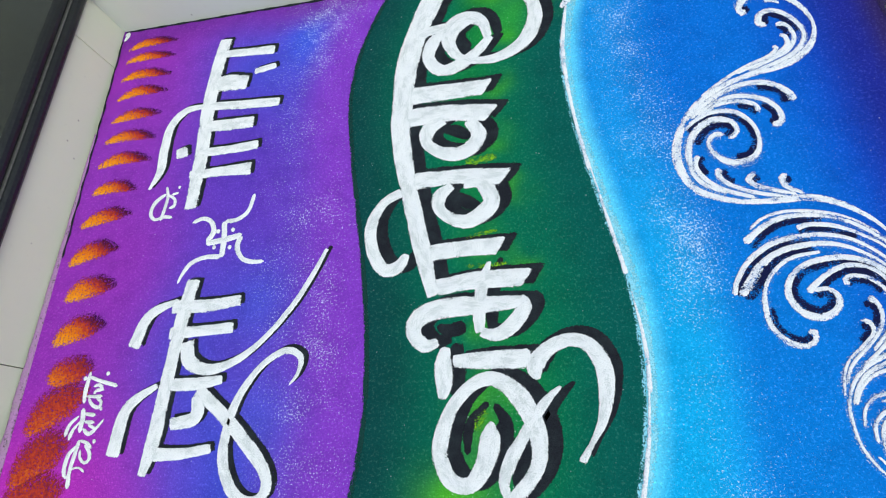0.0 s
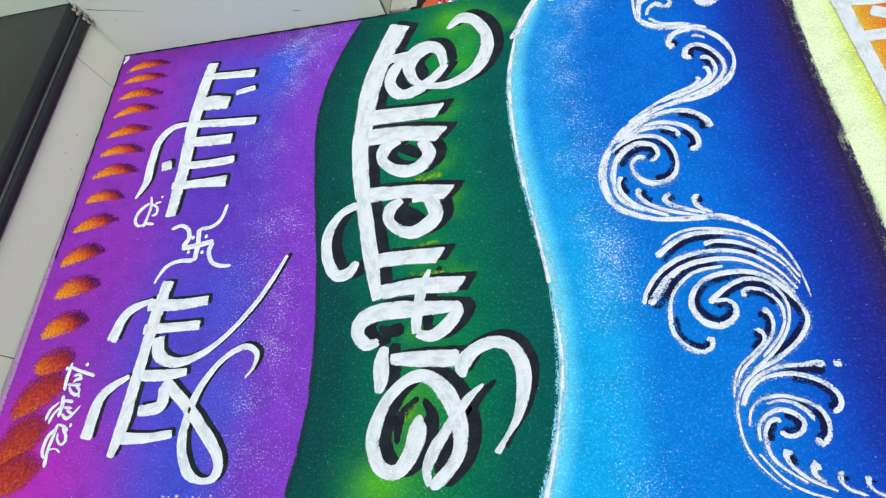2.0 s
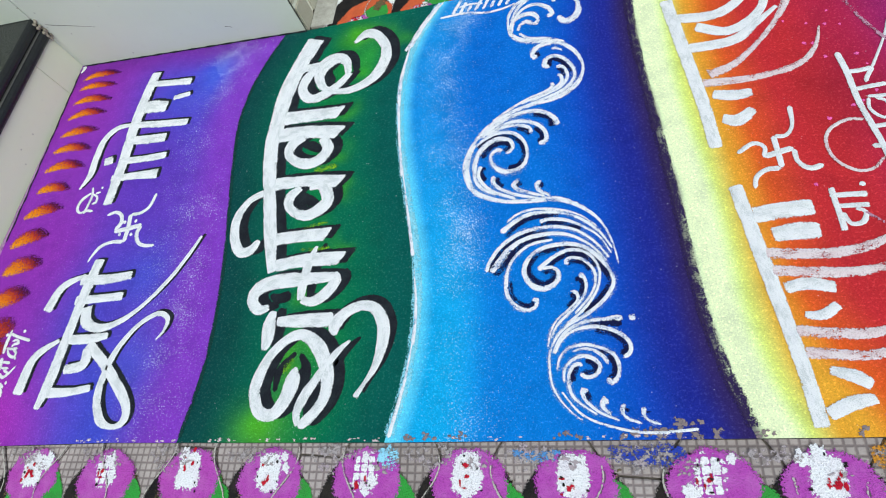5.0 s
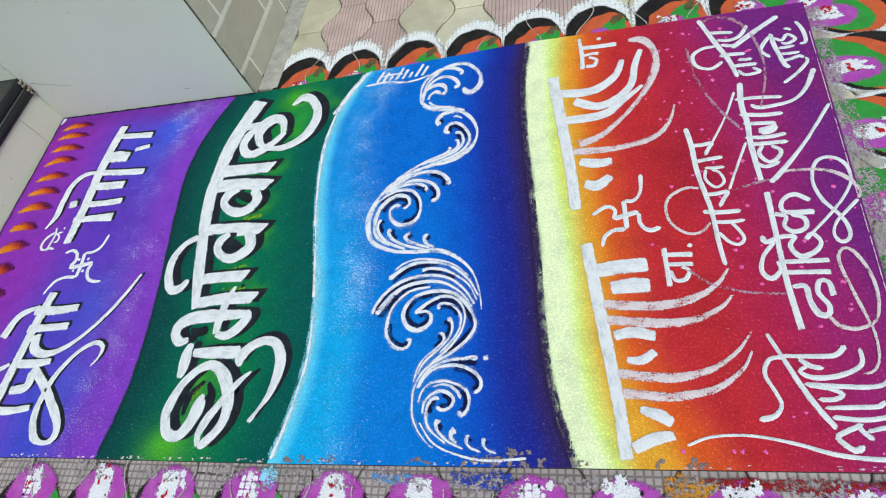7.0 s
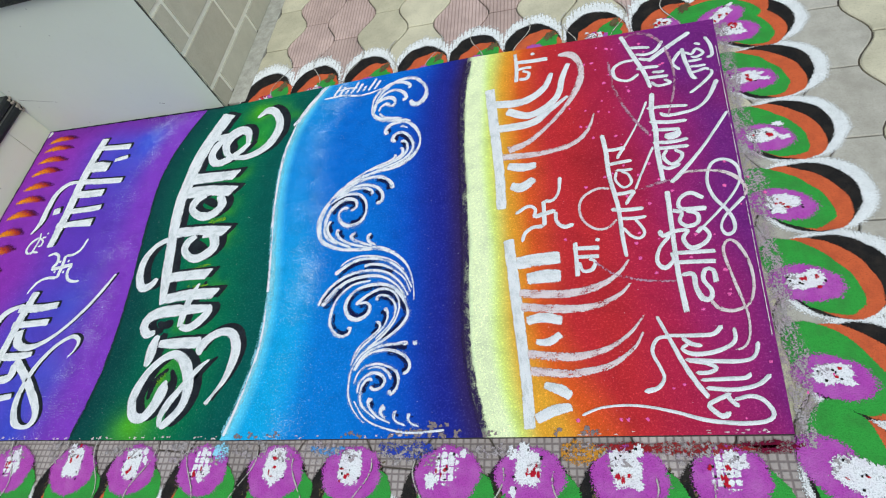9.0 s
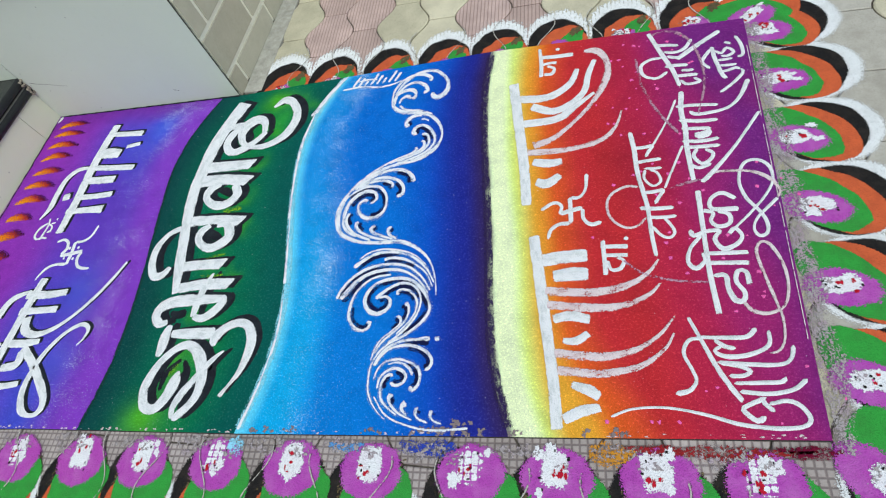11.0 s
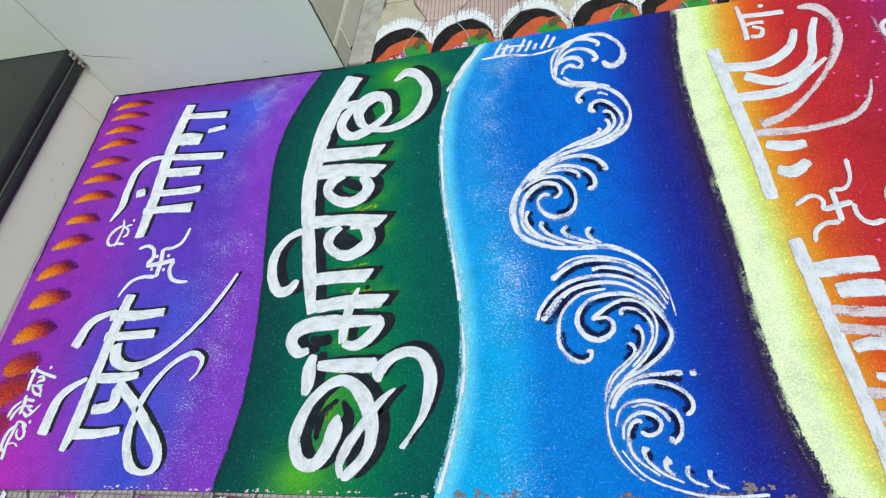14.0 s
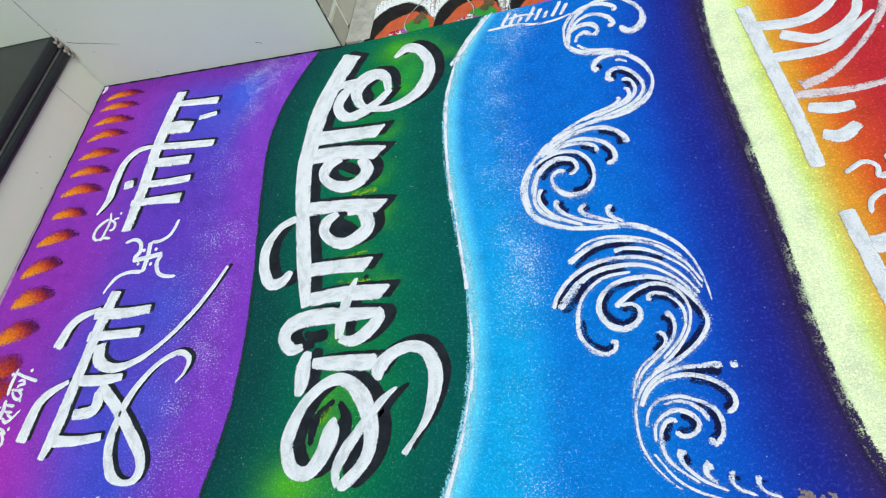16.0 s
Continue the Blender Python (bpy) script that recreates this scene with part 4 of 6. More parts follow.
draw("scroll_stroke", blue, [(1.420, 0.713, 0.0130), (1.413, 0.735, 0.0125), (1.382, 0.748, 0.0130), (1.344, 0.744, 0.0112), (1.305, 0.721, 0.0098)], shadow="inner", mat=LINE, height=0.0010, rounded=True)
draw("scroll_stroke", blue, [(1.353, 0.664, 0.0134), (1.372, 0.679, 0.0130), (1.366, 0.702, 0.0139), (1.336, 0.712, 0.0181), (1.304, 0.697, 0.0189), (1.282, 0.662, 0.0161), (1.277, 0.617, 0.0140), (1.292, 0.576, 0.0114), (1.333, 0.548, 0.0098)], shadow="inner", mat=LINE, height=0.0010, rounded=True)
draw("scroll_stroke", blue, [(1.278, 0.694, 0.0086), (1.298, 0.714, 0.0112), (1.333, 0.730, 0.0132), (1.374, 0.724, 0.0136), (1.401, 0.693, 0.0100), (1.407, 0.651, 0.0104), (1.390, 0.618, 0.0152), (1.354, 0.612, 0.0171), (1.327, 0.631, 0.0142), (1.318, 0.662, 0.0112), (1.332, 0.678, 0.0139), (1.350, 0.675, 0.0120)], shadow="inner", mat=LINE, height=0.0010, rounded=True)
draw("scroll_stroke", blue, [(1.295, 0.640, 0.0144), (1.286, 0.616, 0.0110), (1.298, 0.585, 0.0106), (1.327, 0.557, 0.0108), (1.378, 0.533, 0.0095)], shadow="inner", mat=LINE, height=0.0010, rounded=True)
draw("scroll_stroke", blue, [(1.326, 0.606, 0.0177), (1.323, 0.584, 0.0139), (1.345, 0.561, 0.0121), (1.384, 0.542, 0.0102), (1.433, 0.528, 0.0071)], shadow="inner", mat=LINE, height=0.0010, rounded=True)
draw("scroll_stroke", blue, [(1.388, 0.589, 0.0117), (1.372, 0.573, 0.0155), (1.383, 0.558, 0.0134), (1.413, 0.544, 0.0104), (1.448, 0.531, 0.0063)], shadow="inner", mat=LINE, height=0.0010, rounded=True)
draw("scroll_stroke", blue, [(1.440, 0.576, 0.0121), (1.427, 0.567, 0.0149), (1.433, 0.548, 0.0122), (1.459, 0.531, 0.0076)], shadow="inner", mat=LINE, height=0.0010, rounded=True)
draw("scroll_stroke", blue, [(1.339, 0.445, 0.0208), (1.356, 0.460, 0.0148), (1.385, 0.480, 0.0136), (1.424, 0.490, 0.0120), (1.478, 0.484, 0.0104), (1.522, 0.461, 0.0089), (1.557, 0.426, 0.0071), (1.581, 0.382, 0.0050)], shadow="inner", mat=LINE, height=0.0010, rounded=True)
draw("scroll_stroke", blue, [(1.352, 0.471, 0.0067), (1.380, 0.492, 0.0073), (1.420, 0.500, 0.0080), (1.473, 0.492, 0.0082), (1.518, 0.473, 0.0054), (1.554, 0.440, 0.0050)], mat=LINE, height=0.0010, rounded=True)
draw("scroll_stroke", blue, [(1.425, 0.464, 0.0132), (1.449, 0.470, 0.0110), (1.486, 0.464, 0.0104), (1.524, 0.443, 0.0081), (1.555, 0.415, 0.0057), (1.578, 0.370, 0.0042)], shadow="inner", mat=LINE, height=0.0010, rounded=True)
draw("scroll_stroke", blue, [(1.305, 0.349, 0.0126), (1.312, 0.372, 0.0103), (1.330, 0.401, 0.0113), (1.353, 0.423, 0.0125), (1.393, 0.444, 0.0122), (1.452, 0.450, 0.0110), (1.503, 0.438, 0.0085), (1.544, 0.404, 0.0064), (1.573, 0.360, 0.0050)], shadow="inner", mat=LINE, height=0.0010, rounded=True)
draw("scroll_stroke", blue, [(1.314, 0.348, 0.0163), (1.339, 0.377, 0.0205), (1.360, 0.404, 0.0158), (1.397, 0.426, 0.0133), (1.451, 0.433, 0.0130), (1.493, 0.425, 0.0095), (1.536, 0.395, 0.0072), (1.568, 0.353, 0.0042)], shadow="inner", mat=LINE, height=0.0010, rounded=True)
draw("scroll_stroke", blue, [(1.402, 0.277, 0.0130), (1.415, 0.278, 0.0141), (1.412, 0.263, 0.0113), (1.394, 0.255, 0.0132), (1.368, 0.268, 0.0120), (1.352, 0.294, 0.0108), (1.350, 0.328, 0.0110), (1.357, 0.362, 0.0086), (1.378, 0.391, 0.0086), (1.411, 0.412, 0.0081), (1.459, 0.418, 0.0071)], shadow="inner", mat=LINE, height=0.0010, rounded=True)
draw("scroll_stroke", blue, [(1.427, 0.348, 0.0110), (1.450, 0.351, 0.0095), (1.463, 0.337, 0.0126), (1.458, 0.315, 0.0142), (1.431, 0.302, 0.0160), (1.402, 0.315, 0.0163), (1.390, 0.347, 0.0140), (1.401, 0.377, 0.0127), (1.431, 0.398, 0.0124), (1.479, 0.405, 0.0130), (1.522, 0.392, 0.0125), (1.556, 0.358, 0.0127), (1.575, 0.315, 0.0102), (1.564, 0.284, 0.0100), (1.541, 0.259, 0.0100), (1.510, 0.237, 0.0108), (1.475, 0.218, 0.0086), (1.451, 0.194, 0.0072), (1.437, 0.165, 0.0071), (1.434, 0.137, 0.0061), (1.437, 0.100, 0.0054), (1.451, 0.069, 0.0050), (1.473, 0.043, 0.0028), (1.496, 0.025, 0.0042)], shadow="inner", mat=LINE, height=0.0010, rounded=True)
draw("scroll_stroke", blue, [(1.419, 0.345, 0.0150), (1.437, 0.362, 0.0117), (1.466, 0.382, 0.0114), (1.497, 0.389, 0.0112), (1.530, 0.375, 0.0086), (1.548, 0.341, 0.0067), (1.544, 0.303, 0.0063), (1.524, 0.267, 0.0071), (1.496, 0.238, 0.0072), (1.465, 0.217, 0.0054)], shadow="inner", mat=LINE, height=0.0010, rounded=True)
draw("scroll_stroke", blue, [(1.484, 0.351, 0.0152), (1.481, 0.364, 0.0117), (1.494, 0.370, 0.0100), (1.518, 0.362, 0.0089), (1.537, 0.337, 0.0081), (1.537, 0.304, 0.0071), (1.520, 0.273, 0.0064), (1.489, 0.240, 0.0064)], shadow="inner", mat=LINE, height=0.0010, rounded=True)
draw("scroll_stroke", blue, [(1.502, 0.333, 0.0202), (1.515, 0.322, 0.0108), (1.519, 0.300, 0.0081), (1.508, 0.274, 0.0078), (1.483, 0.247, 0.0072), (1.456, 0.222, 0.0064), (1.439, 0.190, 0.0067)], shadow="inner", mat=LINE, height=0.0010, rounded=True)
draw("scroll_stroke", blue, [(1.484, 0.293, 0.0139), (1.498, 0.288, 0.0100), (1.499, 0.271, 0.0081), (1.479, 0.251, 0.0072), (1.455, 0.231, 0.0057), (1.441, 0.208, 0.0054), (1.432, 0.170, 0.0051)], shadow="inner", mat=LINE, height=0.0010, rounded=True)
draw("scroll_stroke", blue, [(1.586, 0.225, 0.0180), (1.572, 0.229, 0.0141), (1.545, 0.227, 0.0100), (1.512, 0.224, 0.0091), (1.478, 0.210, 0.0089), (1.457, 0.189, 0.0078), (1.442, 0.158, 0.0067)], shadow="inner", mat=LINE, height=0.0010, rounded=True)
draw("scroll_dot", blue, [(1.594, 0.228, 0.0182), (1.603, 0.228, 0.0173), (1.611, 0.227, 0.0182)], mat=LINE, height=0.0010, rounded=True)
draw("scroll_stroke", blue, [(1.574, 0.146, 0.0126), (1.589, 0.154, 0.0100), (1.594, 0.170, 0.0108), (1.583, 0.190, 0.0106), (1.559, 0.205, 0.0108), (1.525, 0.213, 0.0100), (1.487, 0.206, 0.0082), (1.461, 0.187, 0.0064), (1.444, 0.156, 0.0058)], shadow="inner", mat=LINE, height=0.0010, rounded=True)
draw("scroll_stroke", blue, [(1.541, 0.109, 0.0177), (1.552, 0.098, 0.0140), (1.565, 0.112, 0.0095), (1.568, 0.134, 0.0095), (1.557, 0.156, 0.0092), (1.531, 0.170, 0.0076), (1.505, 0.176, 0.0081), (1.473, 0.169, 0.0063), (1.455, 0.150, 0.0058), (1.448, 0.121, 0.0051)], shadow="inner", mat=LINE, height=0.0010, rounded=True)
draw("scroll_stroke", blue, [(1.548, 0.132, 0.0125), (1.542, 0.148, 0.0099), (1.526, 0.162, 0.0094), (1.504, 0.168, 0.0071), (1.476, 0.161, 0.0051)], mat=LINE, height=0.0010, rounded=True)
draw("scroll_stroke", blue, [(1.492, 0.124, 0.0114), (1.501, 0.111, 0.0108), (1.520, 0.113, 0.0098), (1.532, 0.128, 0.0110), (1.524, 0.144, 0.0106), (1.502, 0.153, 0.0102), (1.479, 0.145, 0.0076), (1.463, 0.127, 0.0073), (1.461, 0.098, 0.0050)], shadow="inner", mat=LINE, height=0.0010, rounded=True)
draw("scroll_stroke", blue, [(1.496, 0.129, 0.0073), (1.494, 0.137, 0.0098), (1.483, 0.135, 0.0094), (1.473, 0.121, 0.0092), (1.470, 0.099, 0.0081), (1.475, 0.076, 0.0078), (1.492, 0.058, 0.0064), (1.522, 0.037, 0.0042)], shadow="inner", mat=LINE, height=0.0010, rounded=True)
draw("scroll_stroke", blue, [(1.508, 0.082, 0.0117), (1.496, 0.086, 0.0135), (1.496, 0.072, 0.0098), (1.507, 0.057, 0.0071), (1.527, 0.041, 0.0064), (1.561, 0.027, 0.0050)], shadow="inner", mat=LINE, height=0.0010, rounded=True)
draw("scroll_stroke", blue, [(1.542, 0.055, 0.0078), (1.534, 0.067, 0.0170), (1.530, 0.053, 0.0094), (1.547, 0.035, 0.0064)], shadow="inner", mat=LINE, height=0.0010, rounded=True)
draw("scroll_stroke", blue, [(1.574, 0.054, 0.0102), (1.567, 0.053, 0.0130), (1.566, 0.039, 0.0072), (1.578, 0.029, 0.0067), (1.600, 0.021, 0.0058)], shadow="inner", mat=LINE, height=0.0010, rounded=True)
draw("scroll_stroke", blue, [(1.609, 0.047, 0.0092), (1.603, 0.047, 0.0117), (1.603, 0.036, 0.0072), (1.612, 0.026, 0.0058), (1.634, 0.019, 0.0054)], shadow="inner", mat=LINE, height=0.0010, rounded=True)
draw("scroll_stroke", blue, [(1.453, 0.086, 0.0045), (1.489, 0.041, 0.0064), (1.541, 0.017, 0.0061), (1.611, 0.005, 0.0070), (1.696, 0.011, 0.0071)], mat=LINE, height=0.0010, rounded=True)

# white seam along the wave
draw("wave_line", blue, [(1.184, 1.249, 0.0058), (1.130, 1.174, 0.0150), (1.082, 1.079, 0.0177)], mat=LINE, height=0.0010, rounded=True)
draw("wave_line", blue, [(1.082, 1.079, 0.0058), (1.063, 0.946, 0.0126), (1.069, 0.794, 0.0081), (1.089, 0.634, 0.0110)], mat=LINE, height=0.0010, rounded=True)
draw("wave_line", blue, [(1.089, 0.653, 0.0030), (1.111, 0.523, 0.0081), (1.131, 0.405, 0.0110)], mat=LINE, height=0.0010, rounded=True)
draw("wave_line", blue, [(1.135, 0.379, 0.0030), (1.145, 0.278, 0.0081), (1.142, 0.189, 0.0110)], mat=LINE, height=0.0010, rounded=True)
draw("wave_line", blue, [(1.142, 0.204, 0.0030), (1.127, 0.107, 0.0085), (1.100, -0.004, 0.0110)], mat=LINE, height=0.0010, rounded=True)
draw("wave_line", blue, [(1.168, 1.242, 0.0092), (1.122, 1.169, 0.0149), (1.071, 1.066, 0.0184)], mat=LINE, height=0.0010, rounded=True)

# signature
draw("name_bar", blue, [(1.168, 1.176, 0.0095), (1.240, 1.178, 0.0124), (1.302, 1.164, 0.0110), (1.352, 1.166, 0.0100), (1.394, 1.178, 0.0090)], mat=LINE, height=0.0010, rounded=True)
for k in range(8):
    x, tall = 1.206 + 0.0225 * k, 0.060 - 0.014 * (k % 3)
    draw("name_bar", blue, [(x, 1.178, 0.0115), (x + 0.45 * tall, 1.178 + tall, 0.0125)], mat=LINE, height=0.0010, rounded=True)
draw("name_bar", blue, [(1.225, 1.206, 0.0085), (1.262, 1.210, 0.0100), (1.300, 1.203, 0.0085)], mat=LINE, height=0.0010, rounded=True)

# bars of the family names
draw("name_bar", red, [(1.840, 0.507, 0.0321), (1.856, 0.369, 0.0321), (1.871, 0.234, 0.0301), (1.883, 0.124, 0.0292), (1.890, 0.010, 0.0282)])
draw("name_bar", red, [(1.860, 0.431, 0.0403), (1.919, 0.436, 0.0431), (1.974, 0.438, 0.0391)])
draw("name_bar", red, [(1.887, 0.383, 0.0352), (1.931, 0.387, 0.0420), (1.974, 0.384, 0.0381)])
draw("thin_bar", red, [(1.864, 0.344, 0.0280), (1.982, 0.334, 0.0270), (2.061, 0.349, 0.0206), (2.112, 0.381, 0.0112), (2.138, 0.416, 0.0057)], mat=FAINT)
draw("thin_bar", red, [(1.868, 0.307, 0.0271), (1.986, 0.293, 0.0260), (2.056, 0.298, 0.0202), (2.109, 0.324, 0.0112), (2.136, 0.352, 0.0050)], mat=FAINT)
draw("name_bar", red, [(1.885, 0.268, 0.0263), (1.927, 0.275, 0.0290), (1.972, 0.264, 0.0255)])
draw("name_bar", red, [(1.906, 0.213, 0.0160), (1.938, 0.212, 0.0226), (1.967, 0.231, 0.0192)])
draw("thin_bar", red, [(1.884, 0.183, 0.0272), (1.986, 0.173, 0.0240), (2.059, 0.185, 0.0175), (2.116, 0.219, 0.0100), (2.158, 0.268, 0.0057)], mat=FAINT)
draw("thin_bar", red, [(1.890, 0.143, 0.0262), (1.984, 0.134, 0.0230), (2.068, 0.148, 0.0165), (2.124, 0.186, 0.0092), (2.151, 0.227, 0.0050)], mat=FAINT)
draw("name_bar", red, [(1.922, 0.109, 0.0177), (1.958, 0.098, 0.0277), (1.983, 0.081, 0.0225)])
draw("name_bar", red, [(1.903, 0.032, 0.0264), (1.944, 0.051, 0.0282), (1.984, 0.059, 0.0191)])
draw("name_bar", red, [(1.778, 1.079, 0.0350), (1.796, 0.908, 0.0340), (1.814, 0.733, 0.0320), (1.821, 0.605, 0.0310)])
draw("name_bar", red, [(1.784, 1.008, 0.0351), (1.884, 1.001, 0.0335), (1.949, 1.043, 0.0256), (1.975, 1.106, 0.0163)])
draw("name_bar", red, [(1.833, 0.970, 0.0313), (1.908, 0.940, 0.0304), (1.984, 0.993, 0.0230), (2.008, 1.079, 0.0200), (2.028, 1.135, 0.0163)])
draw("name_bar", red, [(1.799, 0.903, 0.0324), (1.908, 0.908, 0.0318), (1.966, 0.950, 0.0215), (2.020, 0.995, 0.0108)])
draw("name_bar", red, [(1.837, 0.813, 0.0348), (1.906, 0.840, 0.0210), (1.998, 0.935, 0.0158), (2.055, 1.040, 0.0262), (2.062, 1.122, 0.0226), (2.035, 1.172, 0.0326), (1.996, 1.178, 0.0150)], mat=FAINT)
draw("thin_bar", red, [(1.820, 0.790, 0.0301), (1.929, 0.786, 0.0221), (2.022, 0.804, 0.0196), (2.068, 0.847, 0.0128), (2.091, 0.910, 0.0050)], mat=FAINT)
draw("name_bar", red, [(1.837, 0.754, 0.0280), (1.881, 0.744, 0.0330), (1.921, 0.746, 0.0241)])
draw("name_bar", red, [(1.846, 0.684, 0.0273), (1.877, 0.673, 0.0357), (1.914, 0.699, 0.0233)])

# honorific and family words
draw("letter_stroke", red, [(1.860, 1.222, 0.0120), (1.865, 1.157, 0.0141), (1.864, 1.091, 0.0143)])
draw("letter_stroke", red, [(1.858, 1.180, 0.0190), (1.913, 1.175, 0.0190), (1.966, 1.173, 0.0190)])
draw("letter_stroke", red, [(1.865, 1.144, 0.0132), (1.890, 1.149, 0.0130), (1.914, 1.146, 0.0150)])
draw("letter_stroke", red, [(1.872, 1.102, 0.0150), (1.896, 1.099, 0.0149), (1.905, 1.122, 0.0108), (1.883, 1.137, 0.0114)])
draw("letter_stroke", red, [(1.910, 1.205, 0.0153), (1.925, 1.209, 0.0163)], rounded=True)
draw("letter_stroke", red, [(2.012, 0.478, 0.0130), (2.013, 0.430, 0.0120), (2.014, 0.378, 0.0130)])
draw("letter_stroke", red, [(2.005, 0.459, 0.0130), (2.072, 0.456, 0.0150)])
draw("letter_stroke", red, [(2.014, 0.434, 0.0110), (2.070, 0.431, 0.0130)])
draw("letter_stroke", red, [(2.019, 0.419, 0.0098), (2.028, 0.393, 0.0103), (2.049, 0.395, 0.0121), (2.058, 0.416, 0.0092), (2.043, 0.426, 0.0098)])
draw("letter_stroke", red, [(2.062, 0.477, 0.0124), (2.074, 0.481, 0.0132)], rounded=True)
draw("symbol_stroke", red, [(1.936, 0.620, 0.0130), (1.937, 0.576, 0.0130), (1.937, 0.536, 0.0130)], rounded=True)
draw("symbol_stroke", red, [(1.908, 0.568, 0.0143), (1.937, 0.576, 0.0163), (1.969, 0.583, 0.0143)], rounded=True)
draw("symbol_stroke", red, [(1.936, 0.618, 0.0130), (1.961, 0.617, 0.0108), (1.978, 0.643, 0.0089), (1.983, 0.694, 0.0124)], rounded=True)
draw("symbol_stroke", red, [(1.936, 0.536, 0.0150), (1.907, 0.536, 0.0124), (1.885, 0.520, 0.0113), (1.877, 0.492, 0.0103)], rounded=True)
draw("symbol_stroke", red, [(1.968, 0.581, 0.0120), (1.969, 0.547, 0.0117), (1.988, 0.528, 0.0141), (2.014, 0.534, 0.0141)], rounded=True)
draw("symbol_stroke", red, [(1.908, 0.566, 0.0121), (1.914, 0.593, 0.0103), (1.894, 0.606, 0.0122), (1.858, 0.584, 0.0108)], rounded=True)
draw("letter_stroke", red, [(2.105, 0.823, 0.0140), (2.111, 0.763, 0.0146), (2.113, 0.678, 0.0138), (2.121, 0.616, 0.0132), (2.127, 0.566, 0.0127), (2.129, 0.481, 0.0120), (2.133, 0.419, 0.0105)], rounded=True)
draw("letter_stroke", red, [(2.111, 0.763, 0.0118), (2.137, 0.762, 0.0127), (2.162, 0.767, 0.0116)], rounded=True)
draw("letter_stroke", red, [(2.162, 0.767, 0.0099), (2.147, 0.746, 0.0107), (2.137, 0.726, 0.0097)], rounded=True)
draw("letter_stroke", red, [(2.159, 0.765, 0.0072), (2.184, 0.809, 0.0064), (2.208, 0.856, 0.0066), (2.236, 0.923, 0.0078)], rounded=True)
draw("letter_stroke", red, [(2.114, 0.713, 0.0122), (2.146, 0.716, 0.0131), (2.177, 0.718, 0.0120)], rounded=True)
draw("letter_stroke", red, [(2.129, 0.691, 0.0096), (2.152, 0.688, 0.0103), (2.176, 0.688, 0.0094)], rounded=True)
draw("letter_stroke", red, [(2.133, 0.688, 0.0079), (2.128, 0.657, 0.0085), (2.147, 0.631, 0.0083), (2.167, 0.645, 0.0083), (2.160, 0.674, 0.0085), (2.143, 0.684, 0.0079)], rounded=True)
draw("letter_stroke", red, [(2.120, 0.612, 0.0114), (2.149, 0.613, 0.0122), (2.173, 0.618, 0.0112)], rounded=True)
draw("letter_stroke", red, [(2.173, 0.618, 0.0104), (2.156, 0.592, 0.0112), (2.145, 0.574, 0.0102)], rounded=True)
draw("letter_stroke", red, [(2.173, 0.618, 0.0073), (2.201, 0.683, 0.0067), (2.234, 0.756, 0.0078)], rounded=True)
draw("letter_stroke", red, [(2.106, 0.566, 0.0126), (2.146, 0.560, 0.0134), (2.190, 0.560, 0.0121)], rounded=True)
draw("letter_stroke", red, [(2.126, 0.535, 0.0108), (2.162, 0.532, 0.0115), (2.193, 0.534, 0.0105)], rounded=True)
draw("letter_stroke", red, [(2.132, 0.509, 0.0084), (2.150, 0.481, 0.0089), (2.169, 0.472, 0.0088), (2.182, 0.487, 0.0089), (2.172, 0.515, 0.0091), (2.162, 0.530, 0.0085)], rounded=True)
draw("flourish", red, [(2.113, 0.632, 0.0085), (2.080, 0.637, 0.0094), (2.043, 0.617, 0.0094), (2.029, 0.581, 0.0092), (2.038, 0.539, 0.0089), (2.068, 0.511, 0.0086), (2.098, 0.512, 0.0085), (2.122, 0.537, 0.0079)], mat=FAINT, rounded=True)

# words of welcome
draw("letter_stroke", red, [(2.254, 0.952, 0.0156), (2.244, 0.873, 0.0162), (2.247, 0.816, 0.0155), (2.243, 0.757, 0.0149), (2.243, 0.693, 0.0144), (2.244, 0.631, 0.0126)], rounded=True)
draw("letter_stroke", red, [(2.231, 0.894, 0.0121), (2.283, 0.892, 0.0130), (2.340, 0.883, 0.0116)], rounded=True)
draw("letter_stroke", red, [(2.265, 0.873, 0.0107), (2.278, 0.859, 0.0138), (2.311, 0.858, 0.0125), (2.360, 0.868, 0.0103), (2.395, 0.902, 0.0115), (2.427, 0.964, 0.0152)], rounded=True)
draw("letter_stroke", red, [(2.233, 0.844, 0.0137), (2.288, 0.832, 0.0145), (2.331, 0.831, 0.0131)], rounded=True)
draw("letter_stroke", red, [(2.236, 0.812, 0.0124), (2.279, 0.807, 0.0132), (2.310, 0.803, 0.0121)], rounded=True)
draw("letter_stroke", red, [(2.308, 0.801, 0.0121), (2.297, 0.787, 0.0260), (2.278, 0.783, 0.0282), (2.266, 0.792, 0.0143)], rounded=True)
draw("letter_stroke", red, [(2.233, 0.768, 0.0130), (2.282, 0.762, 0.0139), (2.325, 0.767, 0.0126)], rounded=True)
draw("letter_stroke", red, [(2.237, 0.746, 0.0128), (2.283, 0.743, 0.0137), (2.323, 0.742, 0.0124)], rounded=True)
draw("letter_stroke", red, [(2.268, 0.740, 0.0108), (2.255, 0.715, 0.0116), (2.270, 0.688, 0.0114), (2.292, 0.697, 0.0113), (2.301, 0.718, 0.0115), (2.283, 0.735, 0.0107)], rounded=True)
draw("letter_stroke", red, [(2.239, 0.693, 0.0115), (2.259, 0.675, 0.0122), (2.279, 0.679, 0.0122), (2.295, 0.687, 0.0112)], rounded=True)
